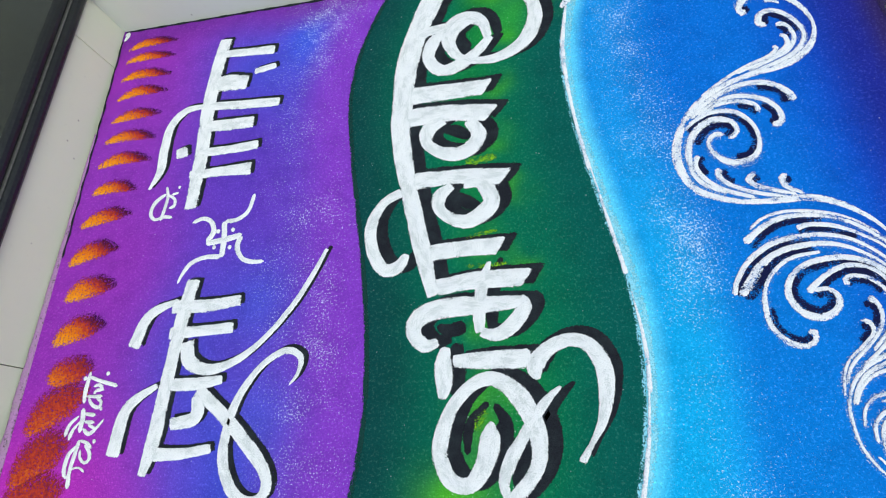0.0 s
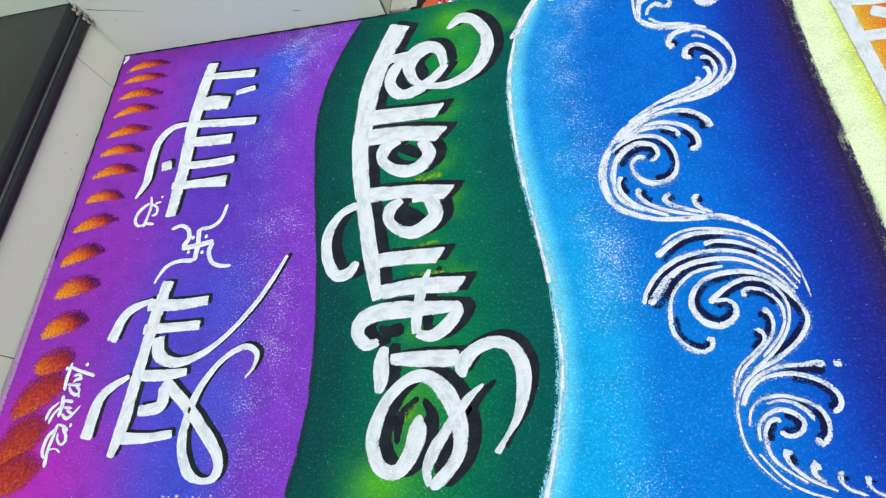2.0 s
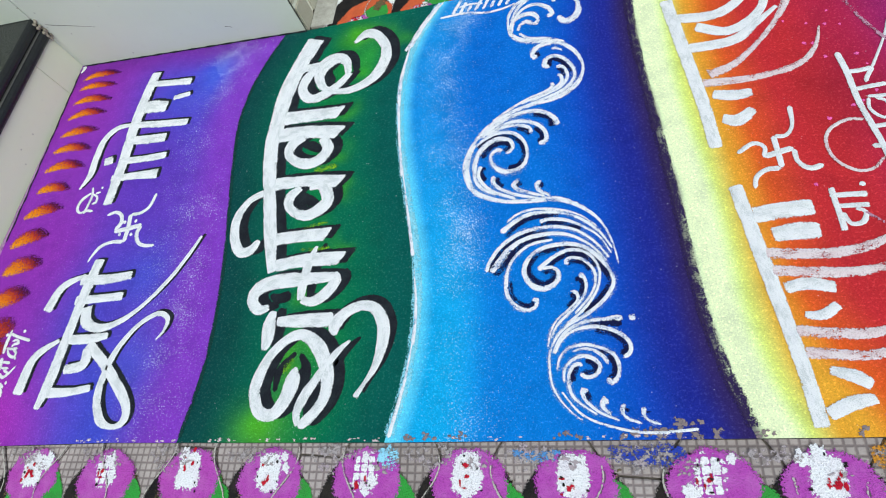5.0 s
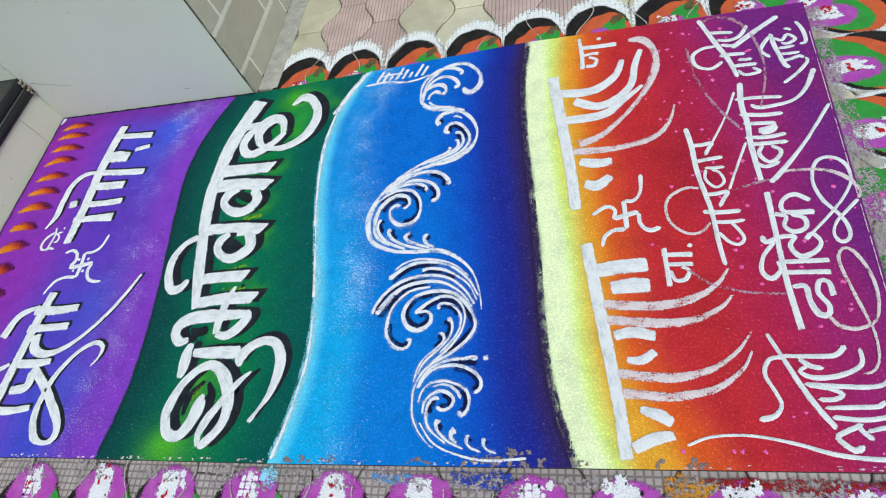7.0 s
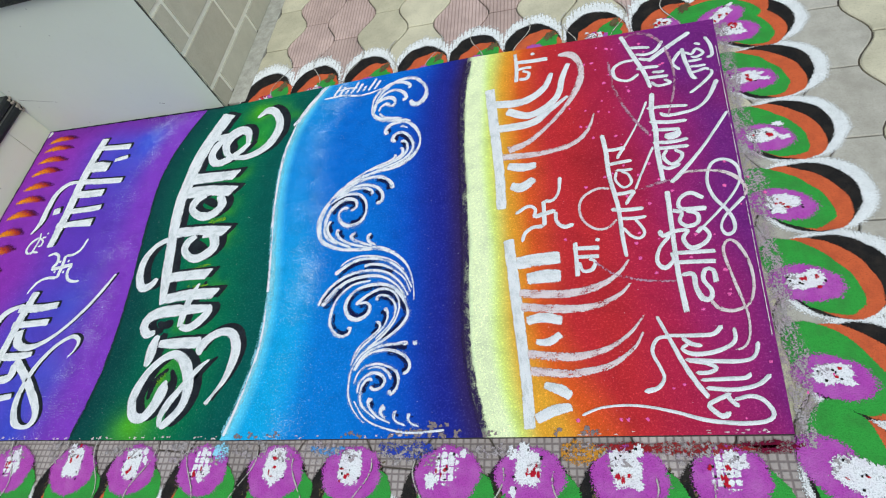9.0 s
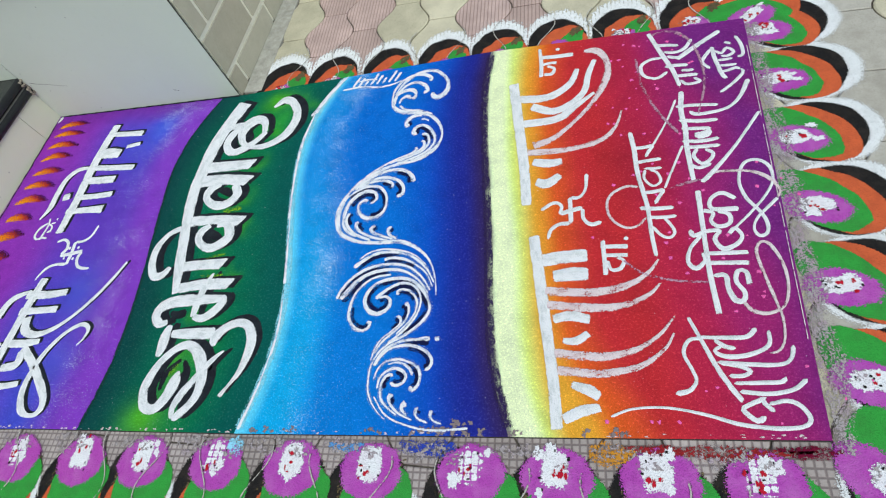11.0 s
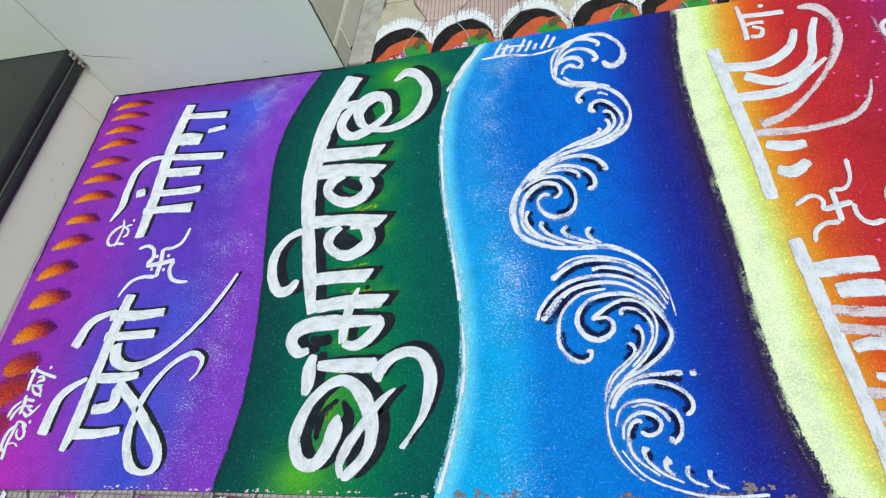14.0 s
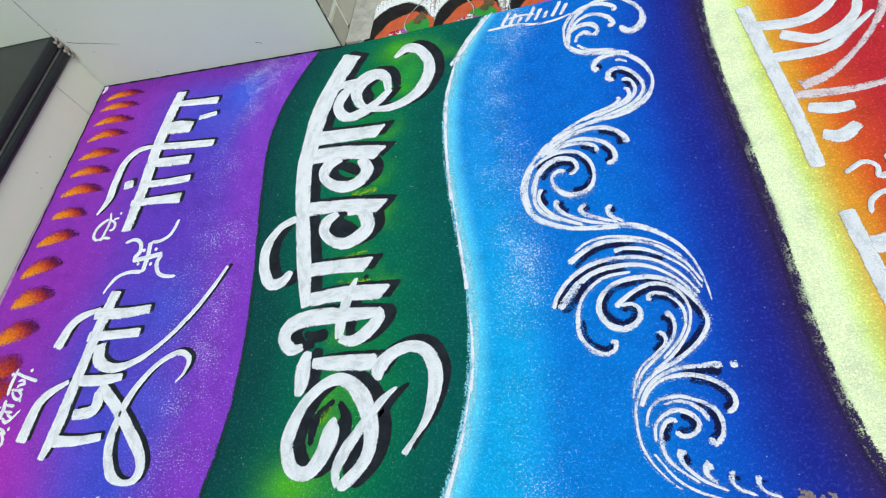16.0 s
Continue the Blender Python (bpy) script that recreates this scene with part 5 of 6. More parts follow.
draw("letter_stroke", red, [(2.261, 0.628, 0.0137), (2.288, 0.653, 0.0138), (2.356, 0.734, 0.0094), (2.432, 0.843, 0.0090)], rounded=True)
draw("letter_stroke", red, [(2.191, 1.212, 0.0149), (2.223, 1.101, 0.0151), (2.242, 1.038, 0.0144), (2.253, 0.970, 0.0126)], rounded=True)
draw("letter_stroke", red, [(2.208, 1.151, 0.0131), (2.240, 1.146, 0.0140), (2.271, 1.137, 0.0128)], rounded=True)
draw("letter_stroke", red, [(2.225, 1.120, 0.0116), (2.256, 1.111, 0.0124), (2.285, 1.123, 0.0124), (2.308, 1.159, 0.0116)], rounded=True)
draw("letter_stroke", red, [(2.231, 1.101, 0.0126), (2.252, 1.090, 0.0136), (2.275, 1.086, 0.0124)], rounded=True)
draw("letter_stroke", red, [(2.257, 1.079, 0.0159), (2.305, 1.117, 0.0172), (2.387, 1.175, 0.0162)], rounded=True)
draw("letter_stroke", red, [(2.220, 1.056, 0.0135), (2.249, 1.057, 0.0145), (2.286, 1.052, 0.0132)], rounded=True)
draw("letter_stroke", red, [(2.262, 1.033, 0.0120), (2.280, 1.030, 0.0130), (2.299, 1.030, 0.0118)], rounded=True)
draw("letter_stroke", red, [(2.239, 1.013, 0.0130), (2.274, 1.011, 0.0140), (2.308, 1.009, 0.0128)], rounded=True)
draw("letter_stroke", red, [(2.257, 0.997, 0.0107), (2.269, 0.977, 0.0114), (2.289, 0.975, 0.0114), (2.307, 0.981, 0.0114), (2.291, 0.999, 0.0106)], rounded=True)
draw("flourish", red, [(2.222, 1.096, 0.0110), (2.185, 1.095, 0.0121), (2.158, 1.073, 0.0121), (2.162, 1.033, 0.0117), (2.196, 1.015, 0.0115), (2.229, 1.037, 0.0106)], rounded=True)
draw("letter_stroke", red, [(2.355, 1.112, 0.0135), (2.358, 1.054, 0.0140), (2.367, 0.991, 0.0135), (2.378, 0.977, 0.0122)], rounded=True)
draw("letter_stroke", red, [(2.353, 1.103, 0.0112), (2.330, 1.071, 0.0120), (2.323, 1.051, 0.0118), (2.340, 1.023, 0.0106)], rounded=True)
draw("letter_stroke", red, [(2.360, 1.094, 0.0101), (2.377, 1.079, 0.0109), (2.394, 1.098, 0.0109), (2.409, 1.077, 0.0108), (2.387, 1.064, 0.0107), (2.373, 1.071, 0.0100)], rounded=True)
draw("letter_stroke", red, [(2.389, 1.120, 0.0102), (2.399, 1.119, 0.0110), (2.408, 1.109, 0.0101)], rounded=True)
draw("letter_stroke", red, [(2.362, 1.052, 0.0107), (2.383, 1.051, 0.0116), (2.404, 1.052, 0.0106)], rounded=True)
draw("letter_stroke", red, [(2.364, 1.031, 0.0106), (2.386, 1.027, 0.0114), (2.410, 1.027, 0.0105)], rounded=True)
draw("letter_stroke", red, [(2.365, 1.005, 0.0105), (2.384, 1.007, 0.0113), (2.405, 1.013, 0.0113), (2.415, 1.003, 0.0102)], rounded=True)
draw("letter_stroke", red, [(2.422, 1.144, 0.0107), (2.432, 1.104, 0.0114), (2.430, 1.062, 0.0110), (2.412, 1.055, 0.0101)], rounded=True)
draw("letter_stroke", red, [(2.416, 1.007, 0.0099), (2.417, 0.989, 0.0106), (2.386, 0.954, 0.0105), (2.350, 0.926, 0.0095)], rounded=True)
draw("letter_stroke", red, [(2.249, 0.604, 0.0150), (2.246, 0.499, 0.0130), (2.243, 0.375, 0.0132), (2.247, 0.265, 0.0143)])
draw("letter_stroke", red, [(2.330, 0.570, 0.0130), (2.302, 0.590, 0.0132), (2.275, 0.575, 0.0106), (2.274, 0.546, 0.0130), (2.332, 0.540, 0.0163)])
draw("letter_stroke", red, [(2.252, 0.543, 0.0136), (2.274, 0.533, 0.0114), (2.266, 0.510, 0.0108), (2.281, 0.493, 0.0133), (2.306, 0.501, 0.0114), (2.308, 0.526, 0.0120), (2.283, 0.537, 0.0095)])
draw("letter_stroke", red, [(2.217, 0.491, 0.0148), (2.222, 0.472, 0.0133), (2.252, 0.482, 0.0130), (2.284, 0.483, 0.0110)], rounded=True)
draw("letter_stroke", red, [(2.238, 0.471, 0.0100), (2.211, 0.438, 0.0100), (2.201, 0.402, 0.0112), (2.216, 0.383, 0.0140), (2.237, 0.402, 0.0094), (2.234, 0.424, 0.0073)])
draw("letter_stroke", red, [(2.284, 0.483, 0.0092), (2.267, 0.459, 0.0120), (2.281, 0.431, 0.0149), (2.311, 0.441, 0.0126), (2.326, 0.463, 0.0100), (2.314, 0.485, 0.0114), (2.299, 0.470, 0.0112)])
draw("letter_stroke", red, [(2.236, 0.421, 0.0120), (2.332, 0.418, 0.0132)])
draw("letter_stroke", red, [(2.243, 0.396, 0.0122), (2.329, 0.391, 0.0132)])
draw("letter_stroke", red, [(2.249, 0.361, 0.0110), (2.274, 0.361, 0.0135), (2.276, 0.326, 0.0130), (2.285, 0.298, 0.0163), (2.301, 0.296, 0.0134), (2.307, 0.316, 0.0117), (2.294, 0.345, 0.0114), (2.302, 0.371, 0.0117), (2.318, 0.368, 0.0120), (2.320, 0.335, 0.0146)])
draw("flourish", red, [(2.299, 0.296, 0.0106), (2.314, 0.272, 0.0112), (2.344, 0.264, 0.0100), (2.378, 0.281, 0.0078), (2.395, 0.329, 0.0080), (2.395, 0.386, 0.0089), (2.379, 0.435, 0.0099), (2.361, 0.443, 0.0082), (2.348, 0.418, 0.0090), (2.352, 0.368, 0.0085), (2.362, 0.304, 0.0085), (2.369, 0.254, 0.0071), (2.363, 0.205, 0.0060), (2.349, 0.180, 0.0064), (2.329, 0.173, 0.0051)], mat=FAINT)
draw("flourish", red, [(2.314, 0.485, 0.0067), (2.358, 0.529, 0.0072), (2.397, 0.574, 0.0072), (2.420, 0.617, 0.0073), (2.419, 0.660, 0.0106), (2.395, 0.683, 0.0104), (2.364, 0.673, 0.0094), (2.346, 0.623, 0.0090), (2.353, 0.571, 0.0100), (2.376, 0.527, 0.0099), (2.385, 0.494, 0.0104), (2.380, 0.467, 0.0092), (2.363, 0.460, 0.0108), (2.355, 0.481, 0.0071), (2.368, 0.511, 0.0072), (2.399, 0.542, 0.0089), (2.420, 0.563, 0.0089)])
draw("flourish", red, [(2.420, 0.563, 0.0072), (2.429, 0.587, 0.0081), (2.412, 0.623, 0.0136), (2.379, 0.647, 0.0104), (2.329, 0.656, 0.0102), (2.293, 0.656, 0.0091)], mat=FAINT)
draw("letter_stroke", red, [(2.182, 0.261, 0.0084), (2.197, 0.220, 0.0095), (2.221, 0.152, 0.0118), (2.241, 0.107, 0.0125), (2.262, 0.072, 0.0115)])
draw("letter_stroke", red, [(2.197, 0.213, 0.0089), (2.269, 0.210, 0.0114), (2.295, 0.213, 0.0115), (2.314, 0.232, 0.0125)], rounded=True)
draw("letter_stroke", red, [(2.226, 0.208, 0.0101), (2.247, 0.190, 0.0123), (2.268, 0.186, 0.0103)], rounded=True)
draw("letter_stroke", red, [(2.242, 0.193, 0.0084), (2.225, 0.181, 0.0091), (2.245, 0.168, 0.0115), (2.289, 0.171, 0.0112), (2.330, 0.191, 0.0097), (2.336, 0.226, 0.0088)], rounded=True)
draw("letter_stroke", red, [(2.225, 0.156, 0.0091), (2.290, 0.150, 0.0114), (2.343, 0.149, 0.0101), (2.366, 0.162, 0.0089), (2.376, 0.191, 0.0103)], rounded=True)
draw("letter_stroke", red, [(2.229, 0.154, 0.0091), (2.269, 0.146, 0.0106), (2.286, 0.135, 0.0103), (2.270, 0.126, 0.0100), (2.242, 0.126, 0.0101)], rounded=True)
draw("letter_stroke", red, [(2.250, 0.110, 0.0089), (2.304, 0.111, 0.0101), (2.340, 0.113, 0.0101), (2.349, 0.124, 0.0097)], rounded=True)
draw("letter_stroke", red, [(2.257, 0.093, 0.0114), (2.310, 0.088, 0.0101), (2.357, 0.097, 0.0101), (2.386, 0.119, 0.0111)], rounded=True)
draw("letter_stroke", red, [(2.293, 0.083, 0.0125), (2.301, 0.067, 0.0106), (2.316, 0.051, 0.0124)], rounded=True)
draw("letter_stroke", red, [(2.306, 0.081, 0.0103), (2.270, 0.065, 0.0106), (2.259, 0.055, 0.0118), (2.280, 0.034, 0.0123), (2.298, 0.043, 0.0119)], rounded=True)
draw("flourish", red, [(2.306, 0.067, 0.0088), (2.343, 0.074, 0.0103), (2.365, 0.061, 0.0106), (2.374, 0.037, 0.0100), (2.356, 0.023, 0.0089), (2.307, 0.020, 0.0103), (2.248, 0.027, 0.0095), (2.189, 0.045, 0.0079), (2.116, 0.059, 0.0064), (2.048, 0.056, 0.0063), (2.001, 0.039, 0.0064)], rounded=True)
draw("flourish", red, [(2.207, 0.210, 0.0088), (2.178, 0.207, 0.0095), (2.163, 0.178, 0.0089), (2.175, 0.140, 0.0084), (2.180, 0.116, 0.0089), (2.164, 0.095, 0.0111), (2.135, 0.088, 0.0125)], rounded=True)

# ghostly rubbed lines
draw("faint_line", red, [(2.146, 1.109, 0.0091), (2.152, 1.000, 0.0117), (2.186, 0.882, 0.0114), (2.231, 0.795, 0.0106)], mat=GHOST)
draw("faint_line", red, [(2.195, 1.196, 0.0132), (2.232, 1.210, 0.0130), (2.272, 1.194, 0.0158), (2.304, 1.143, 0.0128), (2.320, 1.057, 0.0114), (2.316, 0.966, 0.0095), (2.285, 0.853, 0.0076)], mat=GHOST)
draw("faint_line", red, [(2.053, 0.419, 0.0081), (2.101, 0.377, 0.0089), (2.173, 0.353, 0.0082), (2.239, 0.346, 0.0071)], mat=GHOST)
draw("faint_line", red, [(2.178, 0.614, 0.0071), (2.223, 0.630, 0.0110), (2.266, 0.637, 0.0090)], mat=GHOST)

# ---- marigold plumes along the step ----
def plume_mat():
    m, nt, b, co = material("marigold_powder", 0.95, 0.08)
    t = node(nt, "Attribute", attribute_name="along").outputs["Fac"]
    t = node(nt, "Math", {0: t, 1: node(nt, "Math", {0: noisy(nt, co, 110.0, 3.0, 0.8), 1: 0.45}, operation="MULTIPLY").outputs[0]}, operation="ADD").outputs[0]
    t = node(nt, "Math", {0: t, 1: 0.22}, operation="SUBTRACT").outputs[0]
    c = ramp(nt, t, [(0.0, lin(222, 146, 44)), (0.18, lin(220, 132, 26)), (0.36, lin(206, 104, 24)), (0.52, lin(168, 52, 38)), (0.66, lin(98, 24, 46)), (0.84, lin(34, 12, 40))])
    nt.links.new(c, b.inputs["Base Color"])
    edge = node(nt, "Attribute", attribute_name="edge").outputs["Fac"]
    grain = grains(nt, co, 220.0)
    a = node(nt, "Math", {0: edge, 1: grain}, operation="SUBTRACT").outputs[0]
    a = node(nt, "Math", {0: a, 1: 0.12}, operation="ADD").outputs[0]
    a = node(nt, "Math", {0: a, 1: 2.2}, operation="MULTIPLY", use_clamp=True).outputs[0]
    nt.links.new(a, b.inputs["Alpha"])
    bumped(nt, b, grain, 0.4, 0.0012)
    return m


MARIGOLD = plume_mat()


def plume(a, mid, b, width, dull):
    """A feather-shaped dab of powder, yellow at its foot and dark at its tip."""
    me = stroke_mesh("plume", [(*a, width * 0.25), ((a[0] * 0.5 + mid[0] * 0.5), (a[1] * 0.5 + mid[1] * 0.5) + 0.004, width * 0.8), (*mid, width), ((b[0] + mid[0]) / 2, (b[1] + mid[1]) / 2 + 0.004, width * 0.85), (*b, width * 0.2)], 0.0003, 0.0006)
    n = len(me.vertices) // len(ACROSS)
    along = (0.05 + dull + (0.80 - 1.6 * dull) * np.linspace(0, 1, n)[:, None] + (1 - 1.6 * dull) * (0.22 * ACROSS + 0.10 * ACROSS ** 2)[None]).astype(np.float32).ravel()
    soft = np.empty(len(me.vertices), np.float32)
    me.attributes["edge"].data.foreach_get("value", soft)
    soft = soft.reshape(n, -1) * np.interp(ACROSS, (-1, 0, 1), (1.0, 1.0, 0.62))[None] * np.interp(np.linspace(0, 1, n), (0, 0.15, 0.7, 1), (0.5, 1.0, 1.0, 0.5))[:, None]
    me.attributes["edge"].data.foreach_set("value", soft.astype(np.float32).ravel())
    me.attributes.new("along", "FLOAT", "POINT").data.foreach_set("value", along)
    part_of_mesh("plume", me, MARIGOLD, purple, "orange marigold plume of powder")


for a, m_, b_, w_ in (
        ((-0.148, 1.217), (-0.085, 1.236), (0.023, 1.223), 0.026), ((-0.150, 1.171), (-0.082, 1.186), (0.027, 1.168), 0.026),
        ((-0.149, 1.109), (-0.080, 1.126), (0.027, 1.104), 0.028), ((-0.148, 1.042), (-0.078, 1.066), (0.023, 1.048), 0.030),
        ((-0.148, 0.968), (-0.078, 0.988), (0.017, 0.976), 0.030), ((-0.154, 0.904), (-0.081, 0.922), (0.018, 0.899), 0.030),
        ((-0.158, 0.830), (-0.083, 0.852), (0.015, 0.833), 0.032), ((-0.155, 0.751), (-0.090, 0.768), (-0.009, 0.750), 0.032),
        ((-0.165, 0.658), (-0.094, 0.686), (-0.009, 0.682), 0.036), ((-0.173, 0.555), (-0.113, 0.592), (-0.024, 0.592), 0.042),
        ((-0.157, 0.463), (-0.104, 0.495), (-0.005, 0.497), 0.046), ((-0.161, 0.358), (-0.101, 0.396), (-0.013, 0.400), 0.046),
        ((-0.153, 0.277), (-0.096, 0.294), (-0.019, 0.305), 0.048), ((-0.177, 0.158), (-0.116, 0.219), (-0.017, 0.255), 0.056),
        ((-0.183, 0.051), (-0.120, 0.121), (-0.040, 0.150), 0.060), ((-0.190, -0.010), (-0.134, 0.034), (-0.028, 0.058), 0.056)):
    plume(a, m_, b_, w_ * np.interp(m_[1], (0.0, 0.25, 0.5, 1.2), (2.3, 2.0, 1.6, 1.5)), float(np.interp(m_[1], (0.05, 0.26, 0.40), (0.44, 0.40, 0.0))))

# loose pink dots over the red field
PINK = powder("pink_powder", lin(244, 104, 178))
rng = np.random.default_rng(5)


def dab(name, parent, x, y, r, z, mat, squash=1.0, sides=11):
    """A small irregular heap of powder."""
    bm = bmesh.new()
    lay = bm.verts.layers.float.new("edge")
    top = bm.verts.new((x, y, z + min(0.0012, r * 0.4)))
    top[lay] = 1.0
    ring = []
    for i in range(sides):
        a = 6.2832 * i / sides
        k = r * rng.uniform(0.7, 1.2)
        v = bm.verts.new((x + k * math.cos(a), y + k * squash * math.sin(a), z))
        v[lay] = 0.25
        ring.append(v)
    for i in range(sides):
        bm.faces.new((top, ring[i], ring[(i + 1) % sides]))
    return part(name, bm, mat, parent)


for cx, cy, sx, sy, n in ((2.25, 0.62, 0.10, 0.10, 26), (2.10, 0.95, 0.07, 0.14, 22), (2.20, 0.10, 0.10, 0.10, 16), (2.27, 0.36, 0.07, 0.10, 14), (2.22, 1.10, 0.08, 0.08, 10)):
    for _ in range(n):
        dab("pink_dot", red, cx + rng.normal() * sx, min(max(cy + rng.normal() * sy, 0.03), 1.18), rng.uniform(0.003, 0.0065), 0.0004, PINK)

# patches where the powder has worn off along the lower edge
BARE = powder("bare_cement", (0.24, 0.19, 0.19), (0.15, 0.12, 0.13), cover=1.15, grain=120.0)
for x, w_, h_ in ((1.60, 0.085, 0.018), (1.70, 0.07, 0.030), (1.46, 0.05, 0.012), (1.17, 0.07, 0.014), (1.25, 0.05, 0.010), (2.02, 0.03, 0.016), (1.80, 0.03, 0.010), (1.66, 0.03, 0.035), (1.95, 0.02, 0.010)):
    for _ in range(int(5 + w_ * 90)):
        s_ = rng.uniform(-0.5, 0.5)
        reach = h_ * (1 - 1.6 * abs(s_)) + 0.004
        dab("bare_patch", blue if x < 1.77 else red, x + s_ * w_, float(BOTTOM(x)) + 0.004 + rng.uniform(0, 1) * reach, rng.uniform(0.35, 0.8) * min(h_, 0.016), 0.0004, BARE, rng.uniform(0.5, 0.9), 9)
# ragged white rim of powder along the lower edge
for lo, hi, n in ((0.30, 1.08, 46), (1.20, 1.76, 14), (1.95, 2.38, 16)):
    for _ in range(n):
        x = rng.uniform(lo, hi)
        dab("rim_dust", purple if x < 0.59 else green if x < 1.08 else blue if x < 1.78 else red, x, float(BOTTOM(x)) + 0.003 + 0.006 * rng.uniform() ** 2, rng.uniform(0.003, 0.008), 0.0004, FAINT, rng.uniform(0.25, 0.6), 9)
# the pencil-thin chalk line along the right-hand edge
for y0, y1 in ((0.20, 0.55), (0.56, 0.80), (0.82, 1.10)):
    draw("chalk_line", red, [(float(RIGHT(y)) - 0.006, y, 0.0028) for y in np.linspace(y0, y1, 4)], mat=FAINT, height=0.0008)

# ---- petals of the painted border ----
P_ORANGE = powder("orange_powder", lin(210, 100, 62), lin(170, 78, 52), 4.0, 300.0, 0.25)
P_GREEN = powder("green_powder", lin(56, 158, 66), lin(60, 124, 60), 4.0, 300.0, 0.25)
P_MAGENTA = powder("magenta_powder", lin(176, 74, 172), lin(188, 112, 184), 1.9, 260.0, 0.3)
P_WHITE = powder("border_white_powder", (0.82, 0.83, 0.83), (0.62, 0.62, 0.61), 3.0, 280.0)
P_BLACK = powder("border_black_powder", (0.018, 0.017, 0.017), (0.045, 0.036, 0.03), 3.0, 280.0)
P_PATCH = powder("patchy_white_powder", (0.82, 0.82, 0.84), (0.70, 0.62, 0.69), 1.7, 230.0)
P_CHECK = powder("chequered_white_powder", (0.82, 0.82, 0.84), (0.68, 0.56, 0.66), 1.35, 130.0, ribs=2)
P_RIBBED = powder("ribbed_white_powder", (0.82, 0.83, 0.83), (0.64, 0.64, 0.62), 2.0, 150.0, ribs=1)
P_DUST = powder("paver_dust", (0.36, 0.32, 0.32), (0.42, 0.30, 0.38), 0.50, 120.0)
P_OLIVE = powder("scuffed_brown_powder", lin(104, 92, 66), lin(60, 54, 44), 1.0, 130.0)
P_RED = powder("red_powder", lin(186, 30, 50), None, 0.95, 120.0)


def lobe_mesh(name, length, width, dx, dy, z, rough, seed, tilt=0.0, square=1.0, soft=3.2):
    """A rounded lobe with its long axis turned by tilt; square below 1: nearer to a rectangle; soft: how steeply it thins out at its rim."""
    r_ = np.random.default_rng(seed)
    na, nr = 44, 7
    a = np.linspace(0, 2 * math.pi, na, endpoint=False)
    wob = 1 + rough * np.interp(np.arange(na), np.arange(0, na + 1, 2), np.r_[(q := r_.uniform(-1, 1, na // 2)), q[0]])
    ex = np.sign(np.cos(a)) * np.abs(np.cos(a)) ** square * length * wob
    ey = np.sign(np.sin(a)) * np.abs(np.sin(a)) ** square * width * wob
    ct, st = math.cos(radians(tilt)), math.sin(radians(tilt))
    px, py = ex * ct - ey * st, ex * st + ey * ct
    rr = np.array([0.0, 0.3, 0.6, 0.8, 0.9, 0.96, 1.0])
    v = np.zeros((nr, na, 3))
    v[..., 0], v[..., 1] = dx + rr[:, None] * px, dy + rr[:, None] * py
    v[..., 2] = z + 0.0005 * (1 - rr[:, None] ** 4)
    edge = np.repeat(np.clip((1 - rr) * soft, 0, 1)[:, None], na, 1)
    i = np.arange(nr * na).reshape(nr, na)
    j = np.roll(i, -1, 1)
    f = np.stack([i[:-1], i[1:], j[1:], j[:-1]], -1).reshape(-1, 4)
    me = bpy.data.meshes.new(name)
    me.from_pydata(v.reshape(-1, 3).tolist(), [], f.tolist())
    me.attributes.new("edge", "FLOAT", "POINT").data.foreach_set("value", edge.astype(np.float32).ravel())
    me.shade_smooth()
    return me


# name, middle along and across, half length, half width, tilt, material, unevenness, softness of each layer, for three kinds of petal
RIGHT_PETAL = (("white_edge", 0.106, 0.006, 0.144, 0.122, 0, P_WHITE, 0.03, 2.4), ("black_ring", 0.096, 0.002, 0.111, 0.105, 0, P_BLACK, 0.02, 5.0),
               ("orange_ring", 0.080, 0.000, 0.118, 0.080, -48, P_ORANGE, 0.03, 5.0), ("green_ring", 0.047, 0.006, 0.118, 0.066, -50, P_GREEN, 0.04, 5.0),
               ("magenta_heart", 0.036, -0.014, 0.086, 0.052, -14, P_MAGENTA, 0.05, 2.2))
TOP_PETAL = (("white_edge", 0.058, 0.0, 0.142, 0.118, 0, P_RIBBED, 0.03, 2.6), ("black_ring", 0.022, 0.0, 0.120, 0.101, 0, P_BLACK, 0.04, 4.0),
             ("orange_ring", -0.004, -0.016, 0.103, 0.082, -30, P_ORANGE, 0.07, 4.0), ("green_ring", -0.006, -0.030, 0.084, 0.042, -30, P_GREEN, 0.16, 2.4),
             ("scuffed_ring", 0.060, -0.062, 0.034, 0.020, -40, P_OLIVE, 0.25, 2.0), ("magenta_heart", -0.010, -0.006, 0.046, 0.042, 0, P_MAGENTA, 0.12, 2.4))
LOW_PETAL = (("white_edge", 0.205, 0.040, 0.110, 0.118, 0, P_WHITE, 0.03, 2.4), ("black_ring", 0.140, -0.004, 0.118, 0.108, 0, P_BLACK, 0.03, 4.0),
             ("scuffed_ring", 0.132, 0.012, 0.112, 0.100, 0, P_OLIVE, 0.05, 3.0), ("orange_ring", 0.182, 0.012, 0.084, 0.096, 0, P_ORANGE, 0.05, 4.0),
             ("green_ring", 0.140, 0.020, 0.082, 0.092, 30, P_GREEN, 0.05, 4.0), ("magenta_heart", 0.082, 0.0, 0.070, 0.083, 0, P_MAGENTA, 0.06, 3.0))


